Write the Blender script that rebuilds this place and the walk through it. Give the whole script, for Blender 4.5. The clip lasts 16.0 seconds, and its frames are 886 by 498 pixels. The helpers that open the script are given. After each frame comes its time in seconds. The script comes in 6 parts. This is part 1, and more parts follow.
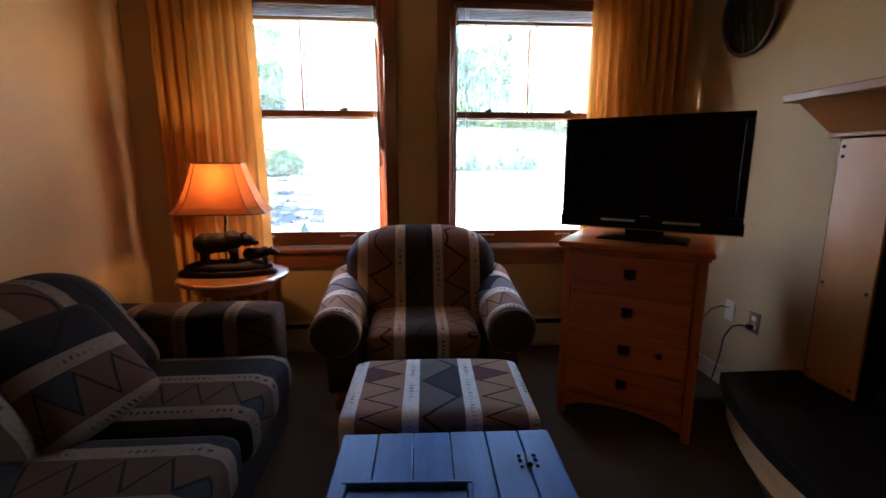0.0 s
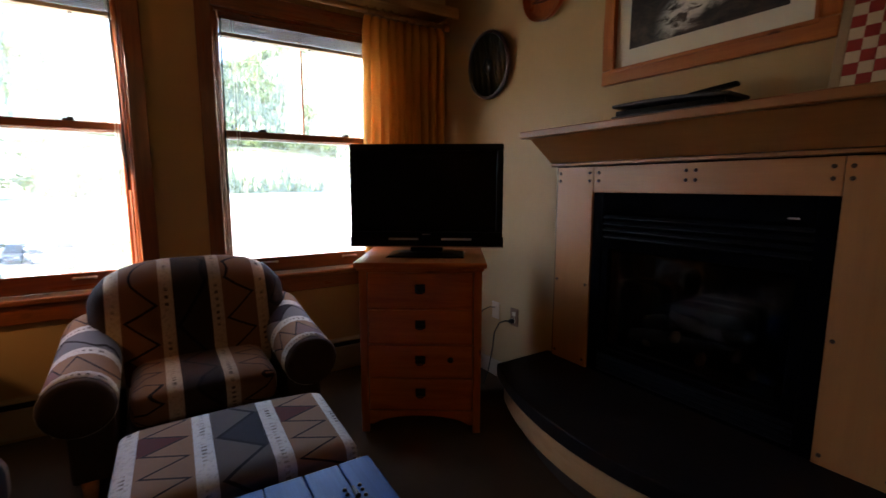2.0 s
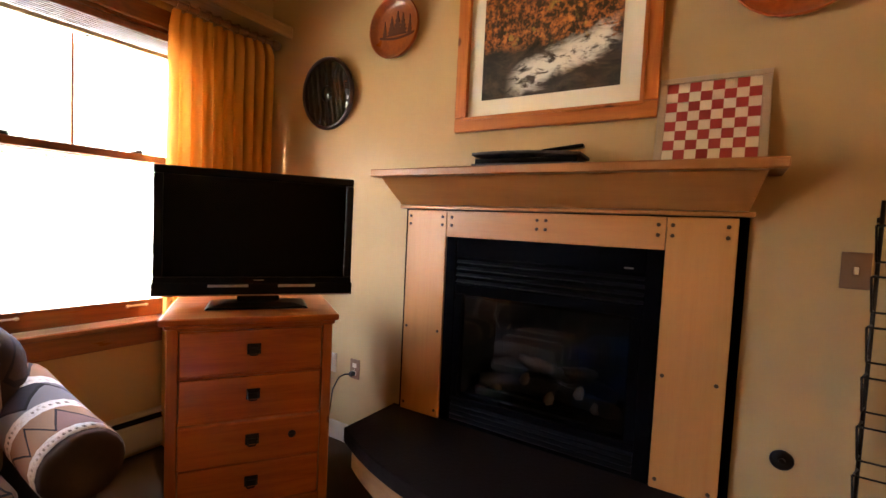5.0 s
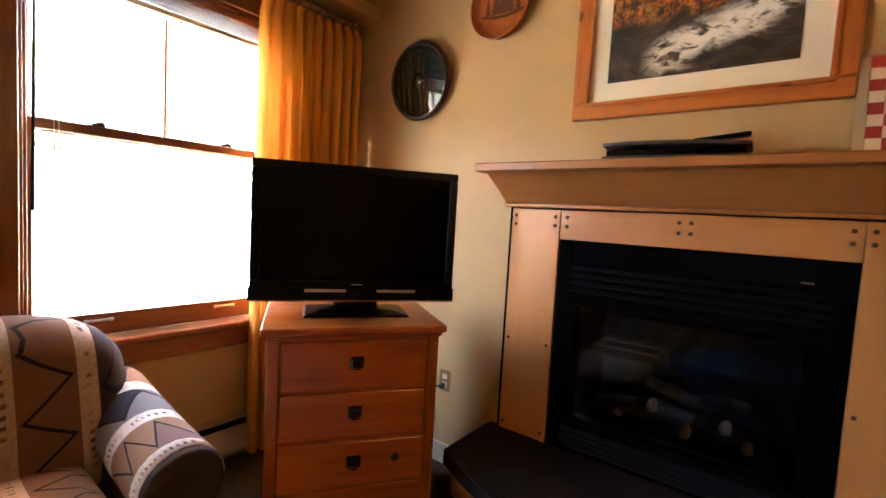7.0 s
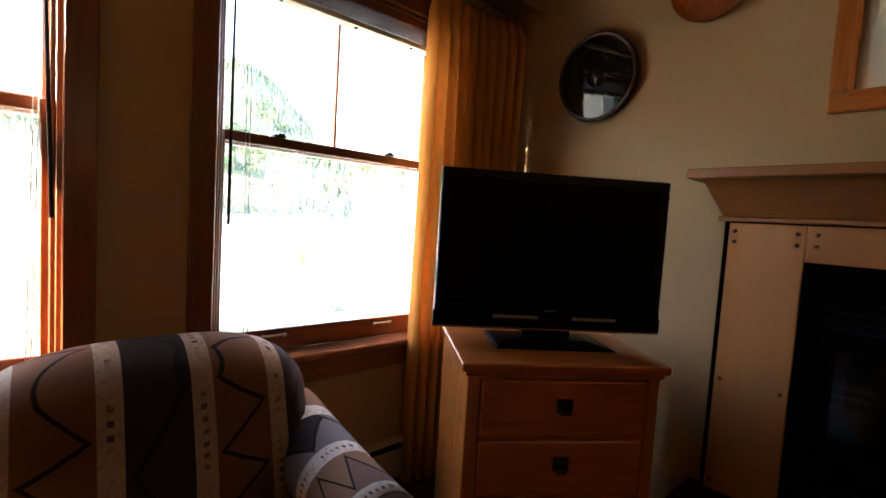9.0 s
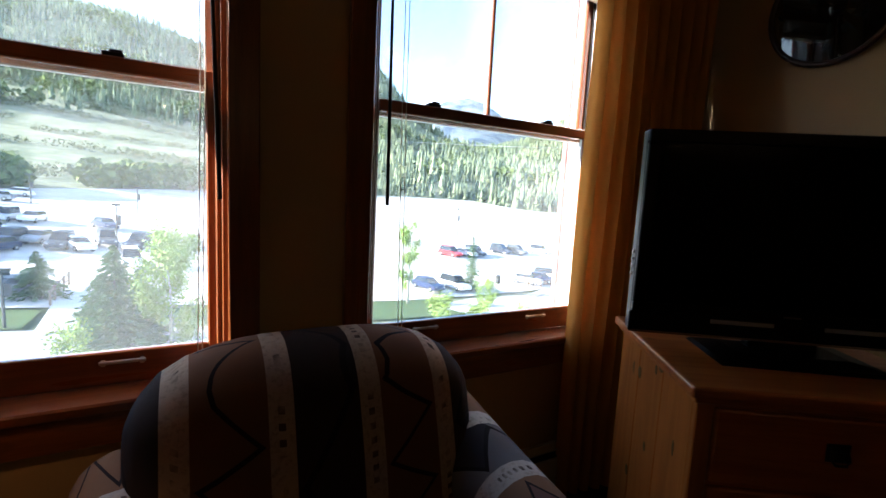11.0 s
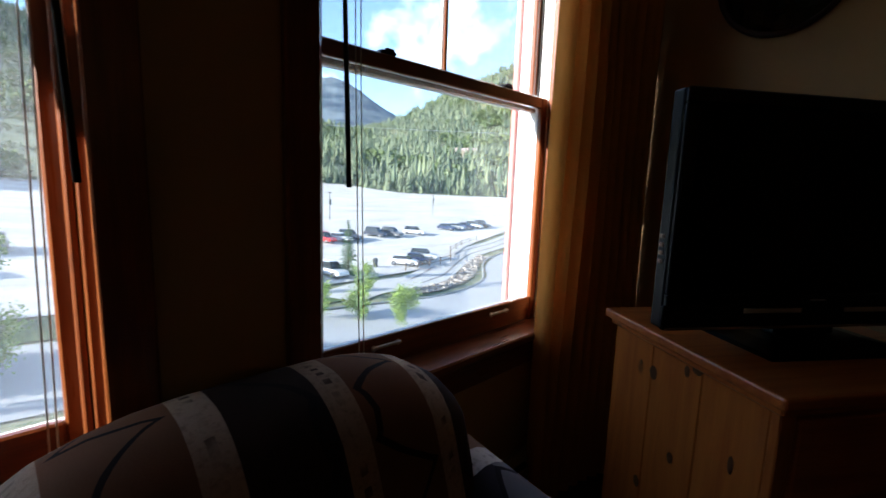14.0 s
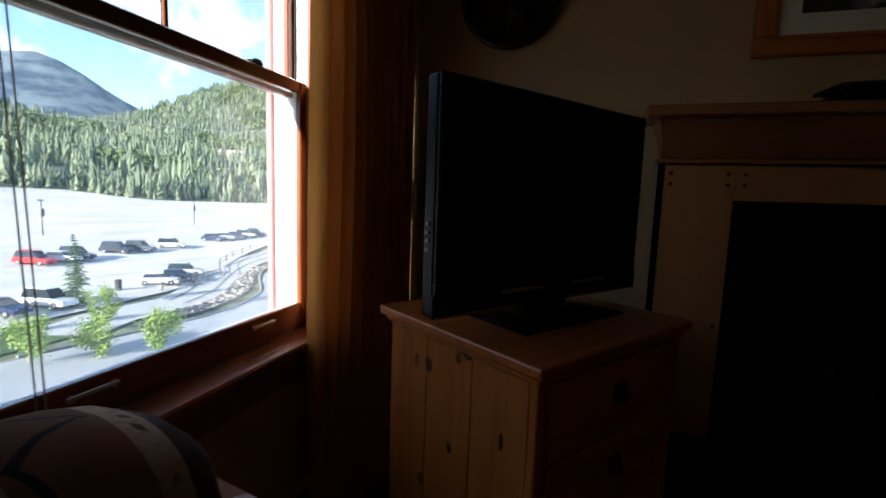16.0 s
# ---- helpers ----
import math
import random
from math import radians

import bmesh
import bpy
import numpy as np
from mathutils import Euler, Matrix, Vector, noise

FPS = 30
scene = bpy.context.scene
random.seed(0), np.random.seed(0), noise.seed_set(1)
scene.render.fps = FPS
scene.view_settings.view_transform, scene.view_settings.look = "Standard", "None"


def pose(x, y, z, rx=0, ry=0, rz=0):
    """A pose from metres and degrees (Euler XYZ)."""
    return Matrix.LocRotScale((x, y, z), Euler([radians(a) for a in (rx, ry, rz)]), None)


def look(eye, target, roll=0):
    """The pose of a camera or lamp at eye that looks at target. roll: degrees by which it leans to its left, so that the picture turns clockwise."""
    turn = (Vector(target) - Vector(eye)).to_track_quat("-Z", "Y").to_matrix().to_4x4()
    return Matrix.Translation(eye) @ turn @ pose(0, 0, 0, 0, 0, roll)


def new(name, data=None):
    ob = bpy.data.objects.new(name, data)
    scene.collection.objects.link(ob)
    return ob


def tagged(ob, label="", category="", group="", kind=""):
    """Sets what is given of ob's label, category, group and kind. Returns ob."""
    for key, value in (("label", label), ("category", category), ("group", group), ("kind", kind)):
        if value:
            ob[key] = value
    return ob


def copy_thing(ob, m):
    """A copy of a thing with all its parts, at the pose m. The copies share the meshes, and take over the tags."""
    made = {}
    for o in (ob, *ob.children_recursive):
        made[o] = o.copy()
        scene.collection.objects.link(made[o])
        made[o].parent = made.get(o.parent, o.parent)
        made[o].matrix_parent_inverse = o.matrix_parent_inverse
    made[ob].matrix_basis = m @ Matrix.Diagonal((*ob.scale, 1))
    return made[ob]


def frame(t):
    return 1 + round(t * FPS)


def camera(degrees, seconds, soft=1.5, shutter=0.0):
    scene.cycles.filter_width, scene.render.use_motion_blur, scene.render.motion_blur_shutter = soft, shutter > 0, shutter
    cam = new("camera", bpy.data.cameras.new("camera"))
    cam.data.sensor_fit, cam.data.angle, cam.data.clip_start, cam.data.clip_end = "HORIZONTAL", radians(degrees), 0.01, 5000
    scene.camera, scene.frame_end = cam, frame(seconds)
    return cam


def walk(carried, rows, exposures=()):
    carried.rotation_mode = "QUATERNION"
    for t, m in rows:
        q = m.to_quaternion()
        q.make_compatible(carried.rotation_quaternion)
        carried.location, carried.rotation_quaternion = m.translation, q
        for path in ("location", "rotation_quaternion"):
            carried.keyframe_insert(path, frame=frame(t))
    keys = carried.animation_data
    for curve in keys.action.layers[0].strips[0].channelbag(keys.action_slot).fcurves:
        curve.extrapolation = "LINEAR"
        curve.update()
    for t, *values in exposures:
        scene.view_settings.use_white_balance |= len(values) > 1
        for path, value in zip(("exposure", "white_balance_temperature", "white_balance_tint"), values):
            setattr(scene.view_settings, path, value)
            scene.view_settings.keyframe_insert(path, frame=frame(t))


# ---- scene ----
cam = camera(88.8, 16.0, 1.5, 0.3)
PATH = [
    (0, (0.497, 0.256, 1.286), (0.641, 2.216, 0.916), 0.1),
    (0.5, (0.489, 0.28, 1.305), (0.854, 2.21, 0.928), -1.0),
    (1, (0.467, 0.282, 1.254), (1.079, 2.157, 0.925), -0.7),
    (1.5, (0.437, 0.272, 1.272), (1.278, 2.061, 0.965), -0.7),
    (2, (0.409, 0.297, 1.294), (1.478, 1.964, 1.018), 0.1),
    (2.5, (0.398, 0.352, 1.306), (1.675, 1.871, 1.062), 0.6),
    (3, (0.459, 0.373, 1.318), (1.881, 1.765, 1.108), 1.1),
    (3.5, (0.417, 0.427, 1.32), (1.974, 1.669, 1.141), 1.4),
    (6, (0.369, 0.855, 1.319), (2.068, 1.905, 1.218), 2.8),
    (6.5, (0.363, 0.969, 1.294), (2.033, 2.065, 1.2), 2.8),
    (7, (0.407, 1.013, 1.329), (1.985, 2.234, 1.19), 3.3),
    (7.5, (0.4, 1.164, 1.326), (1.945, 2.427, 1.187), 3.5),
    (8, (0.42, 1.215, 1.313), (1.843, 2.616, 1.194), 3.5),
    (8.5, (0.35, 1.356, 1.289), (1.732, 2.799, 1.21), 3.5),
    (9, (0.3, 1.486, 1.334), (1.625, 2.979, 1.204), 3.6),
    (9.5, (0.284, 1.563, 1.326), (1.517, 3.131, 1.188), 3.5),
    (10, (0.252, 1.654, 1.342), (1.398, 3.283, 1.158), 3.5),
    (12.5, (0.249, 2.139, 1.266), (1.081, 3.939, 1.005), 2.4),
    (13, (0.247, 2.231, 1.279), (1.237, 3.946, 0.996), 2.2),
    (13.5, (0.251, 2.295, 1.287), (1.447, 3.872, 0.998), 2.1),
    (14, (0.221, 2.318, 1.29), (1.629, 3.707, 0.995), 2.0),
    (14.5, (0.223, 2.353, 1.309), (1.821, 3.508, 0.975), 2.0),
    (15, (0.253, 2.368, 1.287), (1.99, 3.306, 0.967), 2.2),
    (15.5, (0.289, 2.355, 1.289), (2.112, 3.109, 0.962), 1.8),
    (16, (0.360, 2.354, 1.247), (2.257, 2.941, 1.010), 2.0),
]
EXPOSURES = [(0, 4.56, 6050, 14), (0.5, 4.78, 6200, 14), (1.0, 4.52, 6400, 15), (1.5, 4.22, 6500, 15), (2.5, 4.28, 6800, 17), (3.5, 5.03, 7250, 18), (6.0, 6.68, 7600, 20), (7.0, 6.36, 7450, 20), (8.0, 5.50, 7150, 17), (9.0, 4.45, 6800, 15), (10.0, 3.66, 6350, 13), (12.5, 1.78, 5800, 10), (16.0, 1.74, 5900, 10)]
walk(cam, [(t, look(eye, target, roll)) for t, eye, target, roll in PATH], EXPOSURES)

# ---- world, sun, exposure ----
SUN_DIR = Vector((0.931, -0.2285, -0.341)).normalized()
world = bpy.data.worlds.new("sky_world")
scene.world = world
world.use_nodes = True
wn, wl = world.node_tree.nodes, world.node_tree.links
wn.clear()
sky = wn.new("ShaderNodeTexSky")
sky.sky_type = 'NISHITA'
sky.sun_disc = False
sky.sun_elevation = radians(19.5)
sky.sun_rotation = radians(283.8)
sky.altitude = 2800
cloud = wn.new("ShaderNodeTexNoise")
cloud.inputs["Scale"].default_value = 5.5
cloud.inputs["Detail"].default_value = 7
cloud.inputs["Roughness"].default_value = 0.58
ramp = wn.new("ShaderNodeValToRGB")
ramp.color_ramp.elements[0].position = 0.54
ramp.color_ramp.elements[1].position = 0.74
cmix = wn.new("ShaderNodeMix")
cmix.data_type = 'RGBA'
cmix.inputs["B"].default_value = (6.5, 6.7, 7.0, 1)
back = wn.new("ShaderNodeBackground")
back.inputs["Strength"].default_value = 0.15
wout = wn.new("ShaderNodeOutputWorld")
wl.new(cloud.outputs["Fac"], ramp.inputs["Fac"])
wl.new(ramp.outputs["Color"], cmix.inputs["Factor"])
wl.new(sky.outputs["Color"], cmix.inputs["A"])
wl.new(cmix.outputs["Result"], back.inputs["Color"])
wl.new(back.outputs["Background"], wout.inputs["Surface"])
sun_data = bpy.data.lights.new("sun", 'SUN')
sun_data.energy = 5.0
sun_data.angle = radians(0.6)
sun_data.color = (1.0, 0.93, 0.83)
sun = new("sun", sun_data)
sun.matrix_world = look((-40, 10, 20), Vector((-40, 10, 20)) + SUN_DIR)

BULB_GLOW = 9.0

# ---- materials ----


def node_mat(name):
    m = bpy.data.materials.new(name)
    m.use_nodes = True
    nt = m.node_tree
    nt.nodes.clear()
    out = nt.nodes.new("ShaderNodeOutputMaterial")
    bsdf = nt.nodes.new("ShaderNodeBsdfPrincipled")
    nt.links.new(bsdf.outputs["BSDF"], out.inputs["Surface"])
    return m, nt, bsdf, out


class Graph:
    """Short forms for building a node tree."""

    def __init__(self, nt):
        self.nt = nt

    def put(self, node, key, value):
        if value is None:
            return
        if isinstance(value, bpy.types.NodeSocket):
            self.nt.links.new(value, node.inputs[key])
        else:
            node.inputs[key].default_value = value

    def math(self, op, a, b=None, c=None):
        n = self.nt.nodes.new("ShaderNodeMath")
        n.operation = op
        for i, v in enumerate((a, b, c)):
            self.put(n, i, v)
        return n.outputs[0]

    def mix(self, fac, a, b, blend='MIX'):
        n = self.nt.nodes.new("ShaderNodeMix")
        n.data_type = 'RGBA'
        n.blend_type = blend
        self.put(n, "Factor", fac)
        for key, v in (("A", a), ("B", b)):
            self.put(n, key, (*v, 1) if isinstance(v, tuple) else v)
        return n.outputs["Result"]

    def coords(self, scale=(1, 1, 1), shift=False):
        tc = self.nt.nodes.new("ShaderNodeTexCoord")
        mp = self.nt.nodes.new("ShaderNodeMapping")
        mp.inputs["Scale"].default_value = scale
        self.nt.links.new(tc.outputs["Object"], mp.inputs["Vector"])
        if shift:
            info = self.nt.nodes.new("ShaderNodeObjectInfo")
            comb = self.nt.nodes.new("ShaderNodeCombineXYZ")
            for i, k in enumerate((7.0, 13.0, 29.0)):
                self.nt.links.new(self.math('MULTIPLY', info.outputs["Random"], k), comb.inputs[i])
            self.nt.links.new(comb.outputs[0], mp.inputs["Location"])
        return mp.outputs["Vector"]

    def noise(self, vec, scale, detail=4.0, rough=0.55, distort=0.0):
        n = self.nt.nodes.new("ShaderNodeTexNoise")
        self.put(n, "Vector", vec)
        n.inputs["Scale"].default_value = scale
        n.inputs["Detail"].default_value = detail
        n.inputs["Roughness"].default_value = rough
        n.inputs["Distortion"].default_value = distort
        return n.outputs["Fac"]

    def step(self, v, lo, hi):
        n = self.nt.nodes.new("ShaderNodeMapRange")
        n.interpolation_type = 'SMOOTHSTEP'
        self.put(n, 0, v)
        n.inputs[1].default_value, n.inputs[2].default_value = lo, hi
        return n.outputs[0]

    def bump(self, height, strength, distance, bsdf):
        n = self.nt.nodes.new("ShaderNodeBump")
        n.inputs["Strength"].default_value = strength
        n.inputs["Distance"].default_value = distance
        self.nt.links.new(height, n.inputs["Height"])
        self.nt.links.new(n.outputs["Normal"], bsdf.inputs["Normal"])


def plain(name, color, rough=0.5, metal=0.0, var=0.18, scale=5.0, fine=90.0, bump=0.15, depth=0.002, spec=0.5):
    """A painted, cast or moulded surface with wear at two scales."""
    m, nt, bsdf, _ = node_mat(name)
    g = Graph(nt)
    vec = g.coords(shift=True)
    coarse, small = g.noise(vec, scale), g.noise(vec, fine, 3)
    dark = tuple(c * (1 - var) for c in color)
    light = tuple(min(1, c * (1 + var)) for c in color)
    col = g.mix(coarse, dark, light)
    col = g.mix(g.math('MULTIPLY', small, 0.35), col, dark)
    nt.links.new(col, bsdf.inputs["Base Color"])
    nt.links.new(g.math('MULTIPLY_ADD', coarse, 0.16, rough - 0.08), bsdf.inputs["Roughness"])
    bsdf.inputs["Metallic"].default_value = metal
    bsdf.inputs["Specular IOR Level"].default_value = spec
    if bump:
        g.bump(small, bump, depth, bsdf)
    return m


def wood(name, light, dark, axis=2, rough=0.35, knots=0.5, ring=26.0, coat=0.25, spec=0.5):
    """Stained boards: grain drawn out along one axis, with a few knots."""
    m, nt, bsdf, _ = node_mat(name)
    g = Graph(nt)
    st = [1.0, 1.0, 1.0]
    st[axis] = 0.07
    vec = g.coords(tuple(st), shift=True)
    grain = g.noise(vec, ring, 5, 0.6, 0.8)
    fibre = g.noise(vec, ring * 9, 2, 0.5)
    broad = g.noise(vec, 4.0, 2)
    f = g.math('MULTIPLY_ADD', grain, 1.25, -0.15)
    f = g.math('MULTIPLY_ADD', fibre, 0.35, g.math('SUBTRACT', f, 0.16))
    col = g.mix(g.step(f, 0.25, 0.85), light, dark)
    col = g.mix(g.math('MULTIPLY', broad, 0.35), col, dark)
    if knots:
        kst = [8.0, 8.0, 8.0]
        kst[axis] = 5.0
        v = nt.nodes.new("ShaderNodeTexVoronoi")
        nt.links.new(g.coords(tuple(kst), shift=True), v.inputs["Vector"])
        v.inputs["Scale"].default_value = 1.0
        spot = g.step(v.outputs["Distance"], 0.15, 0.06)
        col = g.mix(g.math('MULTIPLY', spot, knots), col, tuple(c * 0.35 for c in dark))
    nt.links.new(col, bsdf.inputs["Base Color"])
    nt.links.new(g.math('MULTIPLY_ADD', grain, 0.2, rough - 0.1), bsdf.inputs["Roughness"])
    bsdf.inputs["Coat Weight"].default_value = coat
    bsdf.inputs["Specular IOR Level"].default_value = spec
    bsdf.inputs["Coat Roughness"].default_value = 0.25
    g.bump(fibre, 0.12, 0.0015, bsdf)
    return m


def southwest(name, across, along, shift=0.0, flip=1.0, accent=(0.090, 0.026, 0.020), shade_tone=1.0, deep=(0.046, 0.033, 0.027)):
    """Woven upholstery: pale lace bands between zones of zigzags. across: the object axis over which the bands change; along: two axes summed."""
    m, nt, bsdf, _ = node_mat(name)
    g = Graph(nt)
    tc = nt.nodes.new("ShaderNodeTexCoord")
    sp = nt.nodes.new("ShaderNodeSeparateXYZ")
    nt.links.new(tc.outputs["Object"], sp.inputs[0])
    u = g.math('ADD', sp.outputs[across], 20.0 * 0.452 + shift)
    v = g.math('ADD', g.math('MULTIPLY_ADD', sp.outputs[along[1]], flip, sp.outputs[along[0]]), 10.0)
    p = g.math('MODULO', u, 0.452)
    tri = g.math('DIVIDE', g.math('PINGPONG', v, 0.066), 0.066)
    cell = g.math('GREATER_THAN', g.math('MODULO', v, 0.528), 0.396)

    def line(q, centre, half):
        return g.math('LESS_THAN', g.math('ABSOLUTE', g.math('SUBTRACT', q, centre)), half)
    qt = g.math('DIVIDE', g.math('SUBTRACT', p, 0.06), 0.166)
    qd = g.math('DIVIDE', g.math('SUBTRACT', p, 0.286), 0.166)
    zig_t = g.math('MULTIPLY_ADD', tri, 0.8, 0.1)
    fill_t = g.math('MULTIPLY', g.math('GREATER_THAN', zig_t, g.math('ADD', qt, 0.06)), cell)
    tan = g.mix(fill_t, (0.27, 0.148, 0.080), accent)
    tan = g.mix(line(qt, zig_t, 0.055), tan, (0.022, 0.016, 0.016))
    wide = g.math('DIVIDE', g.math('PINGPONG', v, 0.132), 0.132)
    zig_d = g.math('MULTIPLY_ADD', wide, -0.8, 0.9)
    fill_d = g.math('MULTIPLY', g.math('GREATER_THAN', qd, zig_d), g.math('GREATER_THAN', g.math('MODULO', v, 0.528), 0.264))
    drk = g.mix(fill_d, deep, (0.026, 0.022, 0.026))
    drk = g.mix(line(qd, zig_d, 0.055), drk, (0.012, 0.010, 0.012))
    dash = g.math('LESS_THAN', g.math('MODULO', v, 0.022), 0.010)

    patchy = g.step(g.noise(g.coords(), 7.0, 3), 0.44, 0.60)
    fuzz = g.step(g.noise(g.coords(), 70.0, 4, 0.7), 0.45, 0.75)

    def lace(c):
        core = g.math('MULTIPLY', line(p, c, 0.008), dash)
        core = g.math('MULTIPLY', core, patchy)
        return g.mix(core, g.mix(fuzz, (0.68, 0.62, 0.54), (0.42, 0.37, 0.31)), (0.13, 0.105, 0.09))
    inner = g.math('GREATER_THAN', p, 0.286)
    zone = g.mix(inner, tan, drk)
    col = g.mix(g.math('LESS_THAN', p, 0.06), zone, lace(0.03))
    second = g.math('MULTIPLY', g.math('GREATER_THAN', p, 0.226), g.math('LESS_THAN', p, 0.286))
    col = g.mix(second, col, lace(0.256))
    vec = g.coords()
    wear = g.noise(vec, 9.0, 4)
    weave = g.noise(vec, 420.0, 2)
    col = g.mix(g.math('MULTIPLY', wear, 0.22), col, (0.05, 0.036, 0.032))
    col = g.mix(g.math('MULTIPLY', weave, 0.18), col, (0.03, 0.024, 0.024))
    # Below 1 the weave is darkened and warmed: shade put into its colour.
    if shade_tone != 1.0:
        col = g.mix(1.0, col, (shade_tone * 1.05, shade_tone * 0.80, shade_tone * 0.60), 'MULTIPLY')
    nt.links.new(col, bsdf.inputs["Base Color"])
    bsdf.inputs["Roughness"].default_value = 0.92
    bsdf.inputs["Specular IOR Level"].default_value = 0.15
    g.bump(weave, 0.35, 0.002, bsdf)
    return m


def drapery(name, color, glow):
    """Woven cloth that lets some light through."""
    m, nt, bsdf, out = node_mat(name)
    g = Graph(nt)
    vec = g.coords((1, 1, 0.15))
    thread = g.noise(vec, 160, 2)
    broad = g.noise(vec, 5, 3)
    col = g.mix(broad, tuple(c * 0.82 for c in color), color)
    col = g.mix(g.math('MULTIPLY', thread, 0.3), col, tuple(c * 0.7 for c in color))
    nt.links.new(col, bsdf.inputs["Base Color"])
    bsdf.inputs["Roughness"].default_value = 0.85
    bsdf.inputs["Specular IOR Level"].default_value = 0.2
    g.bump(thread, 0.25, 0.002, bsdf)
    tr = nt.nodes.new("ShaderNodeBsdfTranslucent")
    nt.links.new(col, tr.inputs["Color"])
    mx = nt.nodes.new("ShaderNodeMixShader")
    mx.inputs[0].default_value = glow
    nt.links.new(bsdf.outputs["BSDF"], mx.inputs[1])
    nt.links.new(tr.outputs["BSDF"], mx.inputs[2])
    nt.links.new(mx.outputs[0], out.inputs["Surface"])
    return m


def pane_glass(name, tint=(0.93, 0.96, 0.95), ior=1.45, veil=0.0):
    """Thin clear glass; the last argument adds a translucent veil standing in for haze."""
    m = bpy.data.materials.new(name)
    m.use_nodes = True
    nt = m.node_tree
    nt.nodes.clear()
    out = nt.nodes.new("ShaderNodeOutputMaterial")
    tr = nt.nodes.new("ShaderNodeBsdfTransparent")
    tr.inputs[0].default_value = (*tint, 1)
    gl = nt.nodes.new("ShaderNodeBsdfGlossy")
    gl.inputs["Roughness"].default_value = 0.02
    g = Graph(nt)
    lw = nt.nodes.new("ShaderNodeLayerWeight")
    lw.inputs["Blend"].default_value = 0.5
    fac = g.math('MULTIPLY_ADD', g.math('POWER', lw.outputs["Facing"], 4.0), 0.8, (ior - 1) ** 2 / (ior + 1) ** 2)
    mx = nt.nodes.new("ShaderNodeMixShader")
    nt.links.new(fac, mx.inputs[0])
    nt.links.new(tr.outputs[0], mx.inputs[1])
    nt.links.new(gl.outputs[0], mx.inputs[2])
    film = nt.nodes.new("ShaderNodeBsdfTranslucent")
    film.inputs[0].default_value = (0.85, 0.88, 0.90, 1)
    veil_mix = nt.nodes.new("ShaderNodeMixShader")
    nt.links.new(g.math('MULTIPLY', g.math('MULTIPLY_ADD', g.noise(g.coords(), 3.0, 5, 0.65), 0.8, 0.6), veil), veil_mix.inputs[0])
    nt.links.new(mx.outputs[0], veil_mix.inputs[1])
    nt.links.new(film.outputs[0], veil_mix.inputs[2])
    nt.links.new(veil_mix.outputs[0], out.inputs["Surface"])
    return m


def wall_paint(name, color):
    m, nt, bsdf, _ = node_mat(name)
    g = Graph(nt)
    vec = g.coords()
    smear = g.noise(vec, 1.7, 5, 0.6)
    peel = g.noise(vec, 55, 4, 0.6)
    col = g.mix(smear, tuple(c * 0.93 for c in color), tuple(min(1, c * 1.05) for c in color))
    scuff = g.step(g.noise(vec, 11, 6, 0.7), 0.66, 0.8)
    col = g.mix(g.math('MULTIPLY', scuff, 0.15), col, tuple(c * 0.6 for c in color))
    nt.links.new(col, bsdf.inputs["Base Color"])
    bsdf.inputs["Roughness"].default_value = 0.62
    bsdf.inputs["Specular IOR Level"].default_value = 0.3
    g.bump(peel, 0.22, 0.004, bsdf)
    return m


BLUE_GREY = (0.070, 0.095, 0.115)
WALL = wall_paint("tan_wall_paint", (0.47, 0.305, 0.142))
# Unseen ceiling, toned darker than the walls to bounce less light.
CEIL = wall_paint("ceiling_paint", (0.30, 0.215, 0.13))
CARPET = plain("brown_carpet", (0.085, 0.05, 0.028), 0.95, 0, 0.3, 3.0, 260, 0.6, 0.006, 0.1)
TRIM = wood("stained_fir_trim_upright", (0.25, 0.070, 0.014), (0.125, 0.031, 0.007), 2, 0.3, 0.35)
TRIM_X = wood("stained_fir_trim_level", (0.25, 0.070, 0.014), (0.125, 0.031, 0.007), 0, 0.3, 0.35, 26.0, 0.7)
PINE_X = wood("orange_pine_level", (0.50, 0.132, 0.020), (0.31, 0.062, 0.009), 0, 0.35, 0.7)
PINE_Z = wood("orange_pine_upright", (0.48, 0.140, 0.020), (0.31, 0.068, 0.009), 2, 0.35, 0.9, 18)
MAPLE_Y = wood("pale_maple_level", (0.49, 0.205, 0.056), (0.43, 0.168, 0.044), 1, 0.4, 0.0, 12)
# Mantel maple darker than the surround: the cove's shade is put into it.
SHADED_MANTEL_Y = wood("mantel_maple_shaded_level", (0.38, 0.150, 0.040), (0.31, 0.112, 0.028), 1, 0.42, 0.15, 12)
MAPLE_Z = wood("pale_maple_upright", (0.50, 0.215, 0.062), (0.445, 0.178, 0.048), 2, 0.4, 0.0, 12)
CORNICE = wood("cornice_wood", (0.40, 0.22, 0.09), (0.26, 0.13, 0.05), 0, 0.45, 0.3)
FRAME_Y = wood("picture_frame_pine_level", (0.50, 0.150, 0.024), (0.34, 0.080, 0.012), 1, 0.35, 0.9)
FRAME_Z = wood("picture_frame_pine_upright", (0.50, 0.150, 0.024), (0.34, 0.080, 0.012), 2, 0.35, 0.9)
TABLE_WOOD = wood("round_table_wood", (0.42, 0.16, 0.05), (0.24, 0.075, 0.022), 0, 0.22, 0.2, 20, 0.6)
# Blue of the planks stands in for sky mirrored in the dark wood.
SKY_PLANK = wood("sky_tinted_plank", (0.015, 0.078, 0.260), (0.008, 0.048, 0.170), 1, 0.42, 0.2, 20, 0.0, 0.22)
CURTAIN = drapery("gold_drapery", (0.74, 0.335, 0.068), 0.27)
